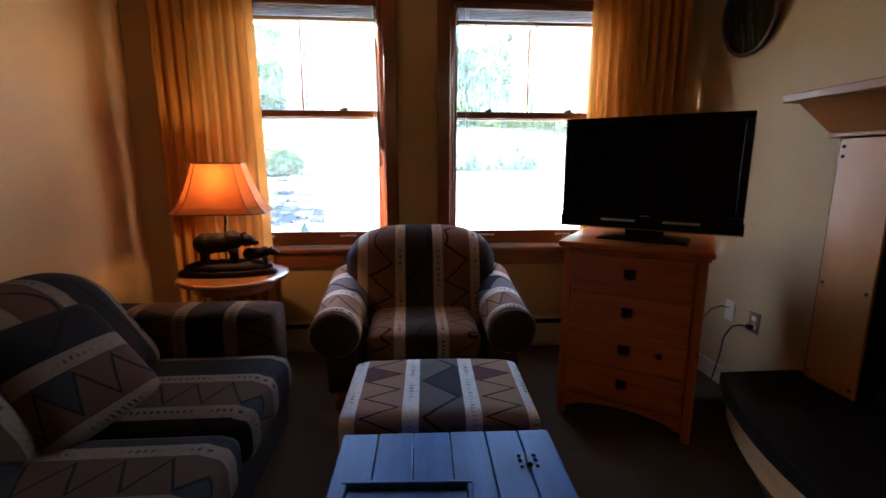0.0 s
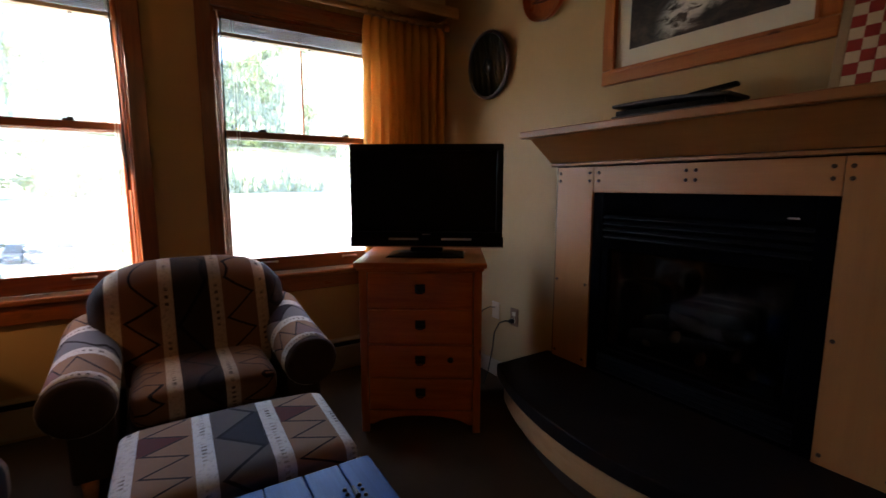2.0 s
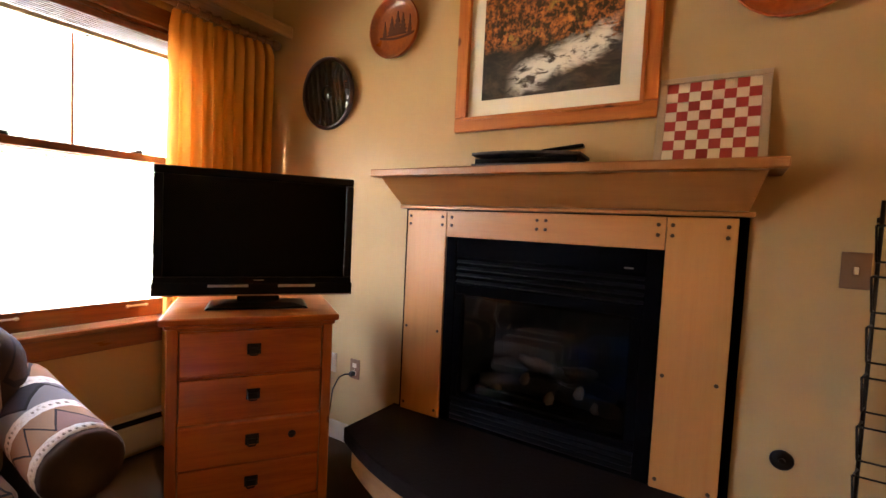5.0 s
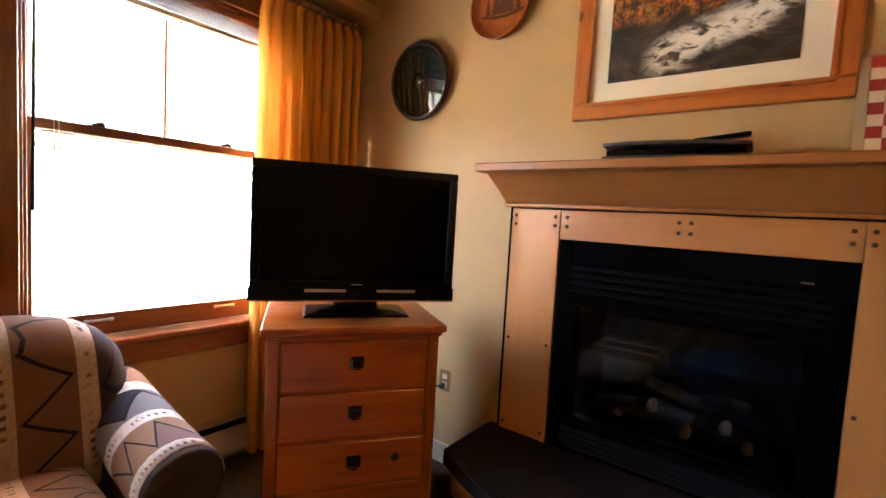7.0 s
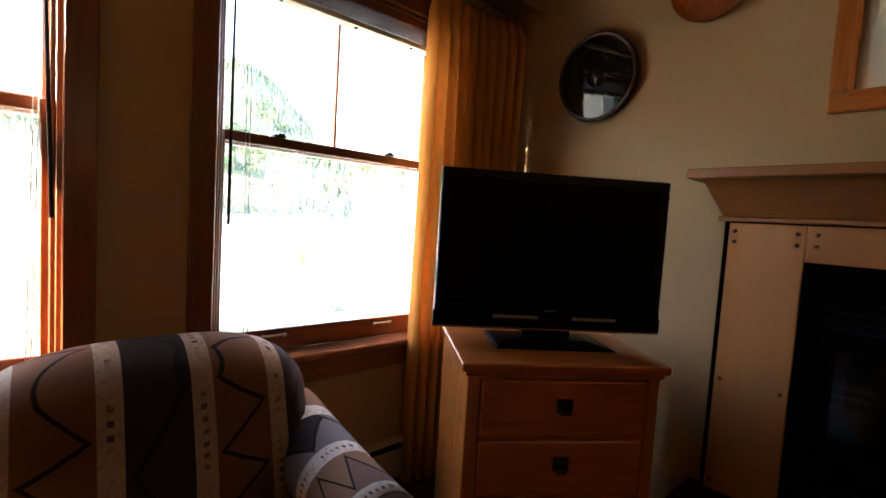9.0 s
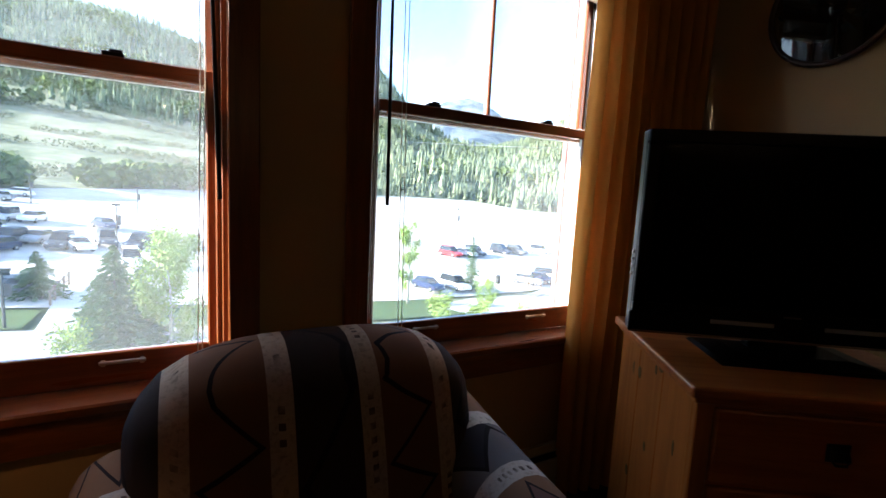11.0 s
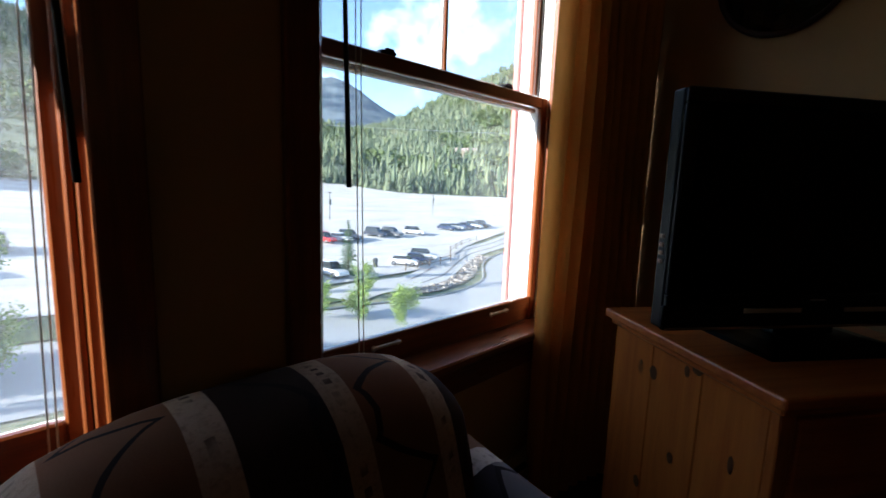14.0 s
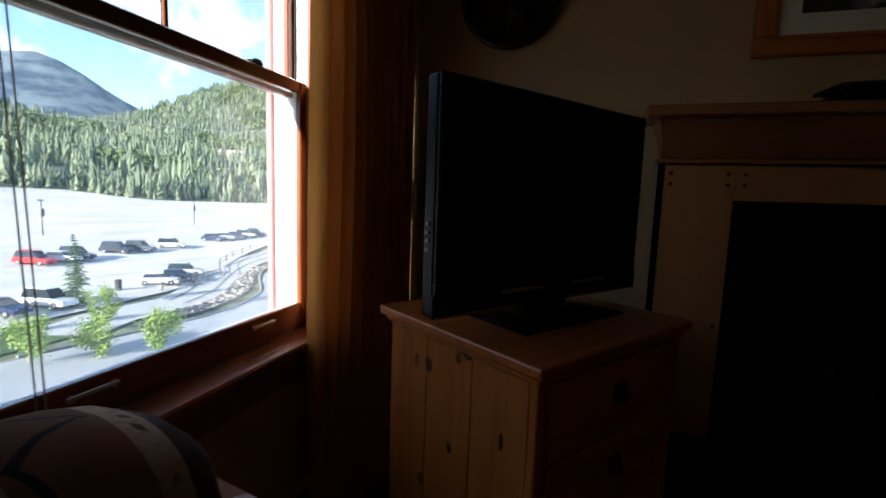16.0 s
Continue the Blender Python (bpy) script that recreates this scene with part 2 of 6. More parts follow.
SHADE = drapery("lamp_shade_cloth", (0.78, 0.40, 0.18), 0.55)
BLACK_PLASTIC = plain("black_plastic", (0.002, 0.002, 0.0025), 0.34, 0, 0.2, 6, 200, 0.05, 0.002, 0.12)
SCREEN = plain("dark_screen", (0.001, 0.001, 0.0012), 0.12, 0, 0.1, 2, 10, 0.0, 0.002, 0.10)
GREY_BAR = plain("silver_grey_plastic", (0.42, 0.38, 0.34), 0.3, 0.4, 0.1)
BLACK_METAL = plain("black_stove_metal", (0.0015, 0.0015, 0.0022), 0.6, 0.0, 0.3, 8, 160, 0.15, 0.002, 0.015)
LOUVRE = plain("louvre_metal", (0.004, 0.0045, 0.007), 0.38, 0.0, 0.2, 5, 90, 0.1, 0.001, 0.22)
IRON = plain("dark_iron", (0.030, 0.026, 0.024), 0.45, 0.9, 0.3, 12, 200, 0.3)
SLATE = plain("dark_slate", (0.014, 0.009, 0.008), 0.6, 0, 0.45, 6, 60, 0.35, 0.004, 0.08)
HEARTH_BAND = wood("hearth_band_maple", (0.54, 0.32, 0.15), (0.42, 0.23, 0.09), 1, 0.45, 0.2, 12)
BOLT = plain("brown_bolt_head", (0.075, 0.038, 0.022), 0.45, 0.3, 0.3)
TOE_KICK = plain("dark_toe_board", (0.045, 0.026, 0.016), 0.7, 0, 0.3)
KNOT = plain("dark_wood_knot", (0.075, 0.022, 0.008), 0.4, 0, 0.4, 60, 200, 0.2)
BRONZE = plain("bronze_figure", (0.013, 0.005, 0.003), 0.48, 0.0, 0.5, 30, 150, 0.6, 0.006, 0.12)
HEATER = plain("heater_enamel", (0.50, 0.40, 0.27), 0.45, 0.1, 0.12)
IVORY = plain("almond_plastic", (0.62, 0.50, 0.36), 0.4, 0, 0.08)
BROWN_PLATE = plain("brown_plastic", (0.20, 0.10, 0.05), 0.4, 0, 0.12)
CORD = plain("black_cord", (0.015, 0.014, 0.014), 0.5)
WHITE_TRIM = plain("white_outside_trim", (0.78, 0.78, 0.78), 0.5, 0, 0.06)
RED_TRIM = plain("red_outside_trim", (0.62, 0.22, 0.19), 0.6, 0, 0.15)
LIFT = plain("brushed_sash_lift", (0.62, 0.58, 0.50), 0.35, 0.7, 0.1)
# The panes' veil imitates the haze and glare over the view outside.
GLASS = pane_glass("window_glass", (0.95, 0.97, 0.96), 1.45, 0.055)
FIRE_GLASS = pane_glass("stove_glass", (0.62, 0.66, 0.74), 1.52, 0.004)
FIRE_LINER = plain("soot_grey_liner", (0.007, 0.008, 0.011), 0.85, 0, 0.5, 7, 60, 0.4, 0.004)
LOG = plain("ceramic_log", (0.042, 0.034, 0.030), 0.85, 0, 0.6, 14, 60, 0.7, 0.01)
EMBER = plain("pale_ember_wool", (0.22, 0.15, 0.09), 0.9, 0, 0.4, 20, 90, 0.6)
MAT_BOARD = plain("cream_mat_board", (0.74, 0.66, 0.52), 0.75, 0, 0.05, 3, 200, 0.1)
RED_SQ = plain("red_square_paint", (0.34, 0.028, 0.02), 0.45, 0, 0.15, 20)
CREAM_SQ = plain("cream_square_paint", (0.66, 0.55, 0.40), 0.45, 0, 0.1, 20)
BOARD_RIM = plain("grey_tan_board_rim", (0.38, 0.27, 0.17), 0.5, 0, 0.15)
GREEN_GLASS = plain("dark_petal_glass", (0.009, 0.017, 0.018), 0.02, 0, 0.4, 12, 40, 0.1)
PLATE_RIM = plain("plate_rim_wood", (0.030, 0.008, 0.005), 0.3, 0, 0.3)
DARK_GLASS = plain("black_plate_glaze", (0.010, 0.011, 0.010), 0.02, 0, 0.3, 6, 30, 0.0)
PLATE_WOOD = wood("orange_plate_wood", (0.42, 0.105, 0.024), (0.25, 0.050, 0.011), 2, 0.3, 0.0, 9, 0.5)
PLATE_CUT = plain("burnt_carving", (0.11, 0.022, 0.01), 0.6, 0, 0.2)
LEATHER = plain("dark_folder_leather", (0.035, 0.028, 0.030), 0.5, 0, 0.3, 15, 120, 0.4)
# Seat weave darkened, arm and ottoman weave lightened: window light put into the colour.
SHADED_SEAT_X = southwest("southwest_weave_shaded_crosswise", 0, (2, 1), 0.385, -1.0, shade_tone=0.58)
LIT_ARM_Y = southwest("southwest_weave_lit_arm", 1, (0, 2), -0.045, 1.0, (0.20, 0.105, 0.085), 1.0, (0.17, 0.16, 0.165))
LIT_OTTO_X = southwest("southwest_weave_lit_ottoman", 0, (1, 2), 0.36, 1.0, (0.11, 0.030, 0.022), 1.0, (0.105, 0.080, 0.066))
# Sofa weave darkened as a whole: its shade is put into the colour.
SHADED_SOFA_Y = southwest("southwest_weave_shaded_sofa", 1, (0, 2), 0.09, 1.0, BLUE_GREY, 0.22)
SHADED_SOFA_ARM = southwest("southwest_weave_shaded_sofa_arm", 0, (1, 2), 0.19, 1.0, BLUE_GREY, 0.21)
# Roll ends of the same weave, darkened: their shade is put into the colour.
SHADED_ARM_END = plain("shaded_weave_arm_end", (0.050, 0.029, 0.019), 0.95, 0, 0.35, 14, 300, 0.4, 0.003, 0.1)
# Patternless weave for skirts, panels and frames, its shade put into the colour.
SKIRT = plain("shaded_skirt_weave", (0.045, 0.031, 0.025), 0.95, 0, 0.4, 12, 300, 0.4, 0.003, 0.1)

# ---- mesh helpers ----


def box(x0, x1, y0, y1, z0, z1, b=0.003, seg=1):
    bm = bmesh.new()
    bmesh.ops.create_cube(bm, size=1)
    bmesh.ops.transform(bm, verts=bm.verts, matrix=Matrix.Translation(((x0 + x1) / 2, (y0 + y1) / 2, (z0 + z1) / 2)) @ Matrix.Diagonal((x1 - x0, y1 - y0, z1 - z0, 1)))
    b = min(b, 0.45 * min(abs(x1 - x0), abs(y1 - y0), abs(z1 - z0)))
    if b > 0:
        bmesh.ops.bevel(bm, geom=bm.edges[:], offset=b, segments=seg, profile=0.5, affect='EDGES')
    return bm


def join(*bms):
    whole = bmesh.new()
    for b in bms:
        me = bpy.data.meshes.new("tmp")
        b.to_mesh(me)
        whole.from_mesh(me)
        bpy.data.meshes.remove(me)
        b.free()
    return whole


def moved(bm, m):
    bmesh.ops.transform(bm, verts=bm.verts, matrix=m)
    return bm


def rings(loops, closed=True, caps=True):
    """A skin over rings of equally many points."""
    bm = bmesh.new()
    rows = [[bm.verts.new(p) for p in ring] for ring in loops]
    n = len(rows[0])
    for a, b in zip(rows, rows[1:]):
        for i in range(n if closed else n - 1):
            j = (i + 1) % n
            bm.faces.new((a[i], a[j], b[j], b[i]))
    if caps and closed:
        bm.faces.new(rows[0][::-1])
        bm.faces.new(rows[-1])
    bmesh.ops.recalc_face_normals(bm, faces=bm.faces)
    return bm


def lathe(profile, seg=32):
    return rings([[(r * math.cos(2 * math.pi * i / seg), r * math.sin(2 * math.pi * i / seg), z) for i in range(seg)] for r, z in profile])


def prism(points, z0, z1, b=0.0):
    bm = rings([[(x, y, z0) for x, y in points], [(x, y, z1) for x, y in points]])
    if b:
        bmesh.ops.bevel(bm, geom=[e for e in bm.edges], offset=b, segments=2, profile=0.5, affect='EDGES')
    return bm


def tube(points, r, seg=8):
    pts = [Vector(p) for p in points]
    loops = []
    for i, p in enumerate(pts):
        d = (pts[min(i + 1, len(pts) - 1)] - pts[max(i - 1, 0)]).normalized()
        side = d.cross(Vector((0.31, 0.17, 0.93)))
        if side.length < 0.05:
            side = d.cross(Vector((1, 0, 0)))
        side.normalize()
        up = side.cross(d)
        rr = r[i] if isinstance(r, (list, tuple)) else r
        loops.append([p + rr * (math.cos(2 * math.pi * k / seg) * side + math.sin(2 * math.pi * k / seg) * up) for k in range(seg)])
    return rings(loops)


def rbox(sx, sy, sz, r, cuts=9, shape=None):
    """A padded block about its base centre with edges rounded by r; shape moves each point."""
    bm = bmesh.new()
    bmesh.ops.create_cube(bm, size=1)
    bmesh.ops.subdivide_edges(bm, edges=bm.edges[:], cuts=cuts, use_grid_fill=True)
    half = Vector((sx / 2, sy / 2, sz / 2))
    inner = half - Vector((r, r, r))
    for v in bm.verts:
        p = Vector((v.co.x * sx, v.co.y * sy, v.co.z * sz))
        q = Vector([max(-inner[i], min(inner[i], p[i])) for i in range(3)])
        d = p - q
        if d.length > 1e-6:
            p = q + d.normalized() * min(r, d.length if sum(abs(c) > 1e-6 for c in d) < 2 else r)
        p.z += sz / 2
        v.co = shape(p) if shape else p
    return bm


def part(name, bm, material, parent=None, label="", smooth=False):
    me = bpy.data.meshes.new(name)
    bm.to_mesh(me)
    bm.free()
    me.materials.append(material)
    if smooth:
        me.polygons.foreach_set("use_smooth", [True] * len(me.polygons))
    ob = new(name, me)
    ob.parent = parent
    if label:
        tagged(ob, label)
    return ob


def thing(name, label, category, m=None, group="", kind=""):
    ob = new(name)
    ob.empty_display_size = 0.1
    ob.matrix_basis = m or Matrix()
    return tagged(ob, label, category, group, kind)


def solo(name, bm, material, label, category, kind="", m=None, smooth=False, group=""):
    ob = part(name, bm, material, None, "", smooth)
    if m:
        ob.matrix_basis = m
    return tagged(ob, label, category, group, kind)

# ---- room shell ----
XL, XR, YW, YB, ZC = -1.20, 2.33, 3.27, -6.6, 2.78
WT = 0.212
OPEN = ((-0.735, 0.35), (0.755, 1.835))
ZB, ZT = 0.715, 2.30
wall_n = join(box(XL - 0.15, OPEN[0][0], YW, YW + WT, 0, ZC, 0), box(OPEN[0][1], OPEN[1][0], YW, YW + WT, 0, ZC, 0), box(OPEN[1][1], XR + 0.15, YW, YW + WT, 0, ZC, 0),
              *[box(a, b, YW, YW + WT, z0, z1, 0) for a, b in OPEN for z0, z1 in ((0, ZB), (ZT, ZC))])
solo("wall_north", wall_n, WALL, "tan painted wall with two window openings", "wall", "structure")
solo("wall_east", join(box(XR, XR + 0.15, YB, 0.935, 0, ZC, 0), box(XR, XR + 0.15, 1.74, YW, 0, ZC, 0), box(XR, XR + 0.15, 0.935, 1.74, 0, 0.455, 0), box(XR, XR + 0.15, 0.935, 1.74, 1.005, ZC, 0)), WALL, "tan painted wall behind the fireplace", "wall", "structure")
solo("wall_west", box(XL - 0.15, XL, YB, YW, 0, ZC, 0), WALL, "tan painted wall behind the sofa", "wall", "structure")
solo("wall_south", box(XL - 0.15, XR + 0.15, YB - 0.15, YB, 0, ZC, 0), WALL, "plain tan painted wall", "wall", "structure")
solo("floor", box(XL - 0.15, XR + 0.15, YB - 0.15, YW + WT, -0.25, 0, 0), CARPET, "dark brown carpeted floor", "floor", "structure")
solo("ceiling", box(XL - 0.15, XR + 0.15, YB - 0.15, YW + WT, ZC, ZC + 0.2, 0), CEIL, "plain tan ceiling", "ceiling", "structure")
solo("baseboard", join(box(2.315, XR, 2.20, YW - 0.07, 0, 0.11, 0.004), box(2.315, XR, YB, 0.50, 0, 0.11, 0.004)), IVORY, "almond baseboard along the wall", "baseboard", "structure")


# ---- windows ----
def window(name, a, b):
    """A double-hung wooden window in the opening from a to b."""
    w = thing(name, "stained wood double-hung window with clear glass, blind raised", "window", Matrix(), "windows", "structure")
    t = 0.022
    y0 = YW - 0.002
    # casing on the room side
    for n, bm, mt in (("casing", box(a - 0.075, a + 0.008, y0 - t, y0, ZB - 0.01, ZT + 0.09, 0.004), TRIM), ("casing", box(b - 0.008, b + 0.075, y0 - t, y0, ZB - 0.01, ZT + 0.09, 0.004), TRIM),
                      ("head_casing", box(a + 0.009, b - 0.009, y0 - t, y0, ZT - 0.008, ZT + 0.09, 0.004), TRIM_X),
                      ("window_sill", box(a - 0.09, b + 0.09, y0 - 0.050, YW + 0.12, ZB - 0.008, ZB + 0.022, 0.006), TRIM_X),
                      ("apron", box(a - 0.075, b + 0.075, y0 - 0.024, y0, ZB - 0.105, ZB - 0.010, 0.004), TRIM_X),
                      ("jamb", box(a + 0.001, a + 0.022, YW + 0.001, YW + 0.064, ZB + 0.023, ZT - 0.001, 0.002), TRIM), ("jamb", box(b - 0.022, b - 0.001, YW + 0.001, YW + 0.064, ZB + 0.023, ZT - 0.001, 0.002), TRIM),
                      ("sash_track", box(a + 0.001, a + 0.022, YW + 0.0645, YW + 0.1515, ZB + 0.023, ZT - 0.001, 0.001), WHITE_TRIM), ("sash_track", box(b - 0.022, b - 0.001, YW + 0.0645, YW + 0.1515, ZB + 0.023, ZT - 0.001, 0.001), WHITE_TRIM),
                      ("track_rib", box(a + 0.0222, a + 0.030, YW + 0.1075, YW + 0.1125, ZB + 0.03, ZT - 0.03, 0.001), IRON), ("track_rib", box(b - 0.030, b - 0.0222, YW + 0.1075, YW + 0.1125, ZB + 0.03, ZT - 0.03, 0.001), IRON),
                      ("head_jamb", box(a + 0.023, b - 0.023, YW + 0.001, YW + 0.15, ZT - 0.022, ZT - 0.001, 0.002), TRIM_X),
                      ("stop", box(a + 0.023, a + 0.037, YW + 0.02, YW + 0.045, ZB + 0.023, ZT - 0.023, 0.003), TRIM), ("stop", box(b - 0.037, b - 0.023, YW + 0.02, YW + 0.045, ZB + 0.023, ZT - 0.023, 0.003), TRIM)):
        part(n, bm, mt, w)
    # outside trim
    for n, bm, mt in (("outside_jamb", box(b - 0.022, b + 0.0, YW + 0.152, YW + 0.206, ZB, ZT, 0.003), WHITE_TRIM), ("outside_jamb", box(a, a + 0.022, YW + 0.152, YW + 0.206, ZB, ZT, 0.003), WHITE_TRIM),
                      ("outside_casing", box(b - 0.030, b + 0.10, YW + 0.214, YW + 0.236, ZB - 0.1, ZT + 0.1, 0.003), RED_TRIM), ("outside_casing", box(a - 0.10, a + 0.030, YW + 0.214, YW + 0.236, ZB - 0.1, ZT + 0.1, 0.003), RED_TRIM),
                      ("outside_sill", box(a - 0.1, b + 0.1, YW + 0.152, YW + 0.26, ZB - 0.03, ZB - 0.009, 0.003), WHITE_TRIM)):
        part(n, bm, mt, w)

    def sash(n, y, z0, z1, bottom, top, side, mid):
        lo, hi = a + 0.023, b - 0.023
        s = part(n, box(lo, lo + side, y - 0.018, y + 0.003, z0, z1, 0.004), TRIM, w)
        part("stile", box(hi - side, hi, y - 0.018, y + 0.003, z0, z1, 0.004), TRIM, s)
        part("rail", box(lo + side + 0.0002, hi - side - 0.0002, y - 0.0175, y + 0.003, z0, z0 + bottom, 0.004), TRIM_X, s)
        part("rail", box(lo + side + 0.0002, hi - side - 0.0002, y - 0.0175, y + 0.003, z1 - top, z1, 0.004), TRIM_X, s)
        part("cladding", join(box(lo, lo + side - 0.004, y + 0.0034, y + 0.018, z0, z1, 0.002), box(hi - side + 0.004, hi, y + 0.0034, y + 0.018, z0, z1, 0.002), box(lo + side - 0.0038, hi - side + 0.0038, y + 0.0034, y + 0.0175, z0, z0 + bottom - 0.004, 0.002), box(lo + side - 0.0038, hi - side + 0.0038, y + 0.0034, y + 0.0175, z1 - top + 0.004, z1, 0.002)), WHITE_TRIM, s, "white outside cladding")
        p = part("pane", box(a + 0.020 + side, b - 0.020 - side, y - 0.003, y + 0.0028, z0 + bottom - 0.004, z1 - top + 0.004, 0), GLASS, s, "clear glass pane")
        p.visible_shadow = False
        if mid:
            part("muntin", box((a + b) / 2 - 0.007, (a + b) / 2 + 0.007, y - 0.010, y - 0.0032, z0 + bottom, z1 - top, 0.002), TRIM, s)
            part("muntin_cladding", box((a + b) / 2 - 0.008, (a + b) / 2 + 0.008, y + 0.0032, y + 0.012, z0 + bottom, z1 - top, 0.002), WHITE_TRIM, s, "white outside muntin")
        return s
    sash("upper_sash", YW + 0.135, 1.575, ZT - 0.023, 0.045, 0.045, 0.036, True)
    low = sash("lower_sash", YW + 0.085, ZB + 0.024, 1.625, 0.094, 0.042, 0.036, False)
    for f in (0.25, 0.75):
        x = a + f * (b - a)
        part("sash_lift", join(box(x - 0.055, x + 0.055, YW + 0.056, YW + 0.066, 0.800, 0.810, 0.003, 2), box(x - 0.05, x - 0.04, YW + 0.06, YW + 0.068, 0.795, 0.812, 0.001), box(x + 0.04, x + 0.05, YW + 0.06, YW + 0.068, 0.795, 0.812, 0.001)), LIFT, low, "pale metal finger lift")
        part("sash_lock", join(box(x - 0.025, x + 0.025, YW + 0.07, YW + 0.10, 1.6255, 1.636, 0.004, 2), box(x - 0.008, x + 0.022, YW + 0.072, YW + 0.086, 1.636, 1.643, 0.003)), IRON, low, "dark sash lock")
    return w


window("window_1", *OPEN[0])
window("window_2", *OPEN[1])


# Blind's bottom rail paled: daylight on its underside is put into the colour.
LIT_RAIL = plain("lit_blind_rail", (0.72, 0.62, 0.50), 0.5, 0, 0.08)


def blind(a, b, side):
    """A wooden slat blind pulled up to its head rail, with wand and cords."""
    t = thing("wooden_blind", "raised brown wooden slat blind under the window head", "blind", pose((a + b) / 2, YW + 0.03, ZT - 0.03), "wooden blinds")
    w = (b - a) / 2 - 0.045
    part("head_rail", box(-w, w, -0.028, 0.018, -0.035, 0.005, 0.004), TRIM_X, t)
    for i in range(7):
        z = -0.042 - i * 0.0085
        part("slat", box(-w + 0.004, w - 0.004, -0.027 + 0.002 * (i % 2), 0.020, z - 0.003, z, 0.001), TRIM_X, t)
    rail = part("bottom_rail", box(-w + 0.002, w - 0.002, -0.027, 0.026, -0.126, -0.104, 0.003), LIT_RAIL, t, "bottom rail paled for light from below")
    for x in (-w * 0.62, w * 0.05, w * 0.66):
        part("cord_plug", moved(lathe([(0.001, -0.006), (0.007, -0.005), (0.009, 0.0)], 10), Matrix.Translation((x, -0.004, -0.1262))), IRON, rail, "small dark cord plug")
    part("tilt_wand", tube([(side * 0.465, -0.030, -0.02), (side * 0.488, -0.055, -0.035), (side * 0.497, -0.085, -0.45), (side * 0.510, -0.130, -1.0)], [0.0035, 0.004, 0.005, 0.006], 8), IRON, t, "dark twist wand", True)
    for dx, zb in ((0.060, -1.47), (0.075, -1.50)) if side < 0 else ((0.012, -1.47), (0.024, -1.50)):
        part("lift_cord", tube([(side * (w - dx), -0.034, -0.04), (side * (w - dx - 0.004), -0.036, -0.7), (side * (w - dx - 0.02), -0.038, zb)], 0.0016, 5), IVORY, t, "thin pull cord", True)
    for x in (-w * 0.6, w * 0.6):
        part("bracket", box(x - 0.02, x + 0.02, -0.03, 0.02, 0.0055, 0.009, 0.001), IRON, t)
    return t


blind(*OPEN[0], 1)
blind(*OPEN[1], -1)

# ---- cornice, rod and drapes ----
corn = thing("curtain_cornice", "long brown wooden cornice shelf above the drapes", "cornice", pose(0, 0, 0))
part("top_board", box(XL + 0.002, 2.245, 2.985, YW - 0.002, 2.452, 2.476, 0.004), CORNICE, corn)
part("front_board", box(XL + 0.002, 2.245, 2.965, 2.984, 2.405, 2.476, 0.004), CORNICE, corn)
rod = thing("curtain_rod", "round wooden curtain rod with ball end and rings", "curtain rod", pose(0, 3.15, 2.405))
part("pole", tube([(XL + 0.01, 0, 0), (2.235, 0, 0)], 0.017, 14), CORNICE, rod, "", True)
part("finial", moved(lathe([(0.002, -0.03), (0.022, -0.028), (0.030, -0.010), (0.031, 0.006), (0.024, 0.024), (0.004, 0.033)], 18), pose(2.262, 0, 0, 0, 90, 0)), CORNICE, rod, "", True)
part("bracket", box(2.20, 2.215, -0.01, 0.118, -0.012, 0.012, 0.003), CORNICE, rod)


def drape(x0, x1, folds, seed, flare, y0, y1):
    rnd = random.Random(seed)
    t = thing("curtain", "gold pleated floor-length drape hanging from wooden rings", "curtain", pose(0, 3.15, 0), "drapes")
    n = folds * 12
    ph = [rnd.uniform(-0.35, 0.35) for _ in range(folds + 1)]
    amp = [rnd.uniform(0.75, 1.15) for _ in range(folds + 1)]
    levels = [2.375, 2.35, 2.30, 2.26, 2.20, 2.0, 1.7, 1.35, 1.0, 0.65, 0.35, 0.03]
    bm = bmesh.new()
    rows = []
    for z in levels:
        row = []
        for i in range(n + 1):
            f = i / n
            k = min(int(f * folds), folds - 1)
            c = f * folds
            head = max(0.0, (z - 2.22) / 0.155)
            a = (0.040 - 0.016 * head) * (amp[k] * (1 - (c - k)) + amp[k + 1] * (c - k))
            w = c + 0.16 * (ph[k] * (1 - (c - k)) + ph[k + 1] * (c - k)) + 0.04 * math.sin(z * 1.7 + k)
            s = 2 * abs(math.cos(math.pi * w)) ** (3.0 + 2.0 * head) - 1
            x = x0 + (x1 - x0) * f + flare * (2.4 - z) * (f if flare > 0 else f - 1) * 0.5 + 0.007 * math.cos(4 * math.pi * c)
            row.append(bm.verts.new((x, 0.8 * a * s + 0.010 * math.sin(z * 2.2 + f * 5) + (y0 + (y1 - y0) * f) * min(1.0, (2.42 - z) / 0.12), z)))
        rows.append(row)
    for r0, r1 in zip(rows, rows[1:]):
        for i in range(n):
            bm.faces.new((r0[i], r0[i + 1], r1[i + 1], r1[i]))
    part("cloth", bm, CURTAIN, t, "", True)
    for k in range(folds):
        x = x0 + (x1 - x0) * (k + 0.25) / folds
        ring = tube([(x, 0.025 * math.cos(q * math.pi / 8) - 0.005, 2.405 + 0.025 * math.sin(q * math.pi / 8)) for q in range(17)], 0.0035, 6)
        part("ring", ring, CORNICE, t, "", True)
    return t


drape(-0.97, -0.425, 9, 3, 0.03, -0.03, 0.035)
drape(1.635, 2.215, 10, 5, 0.0, 0.04, -0.06)

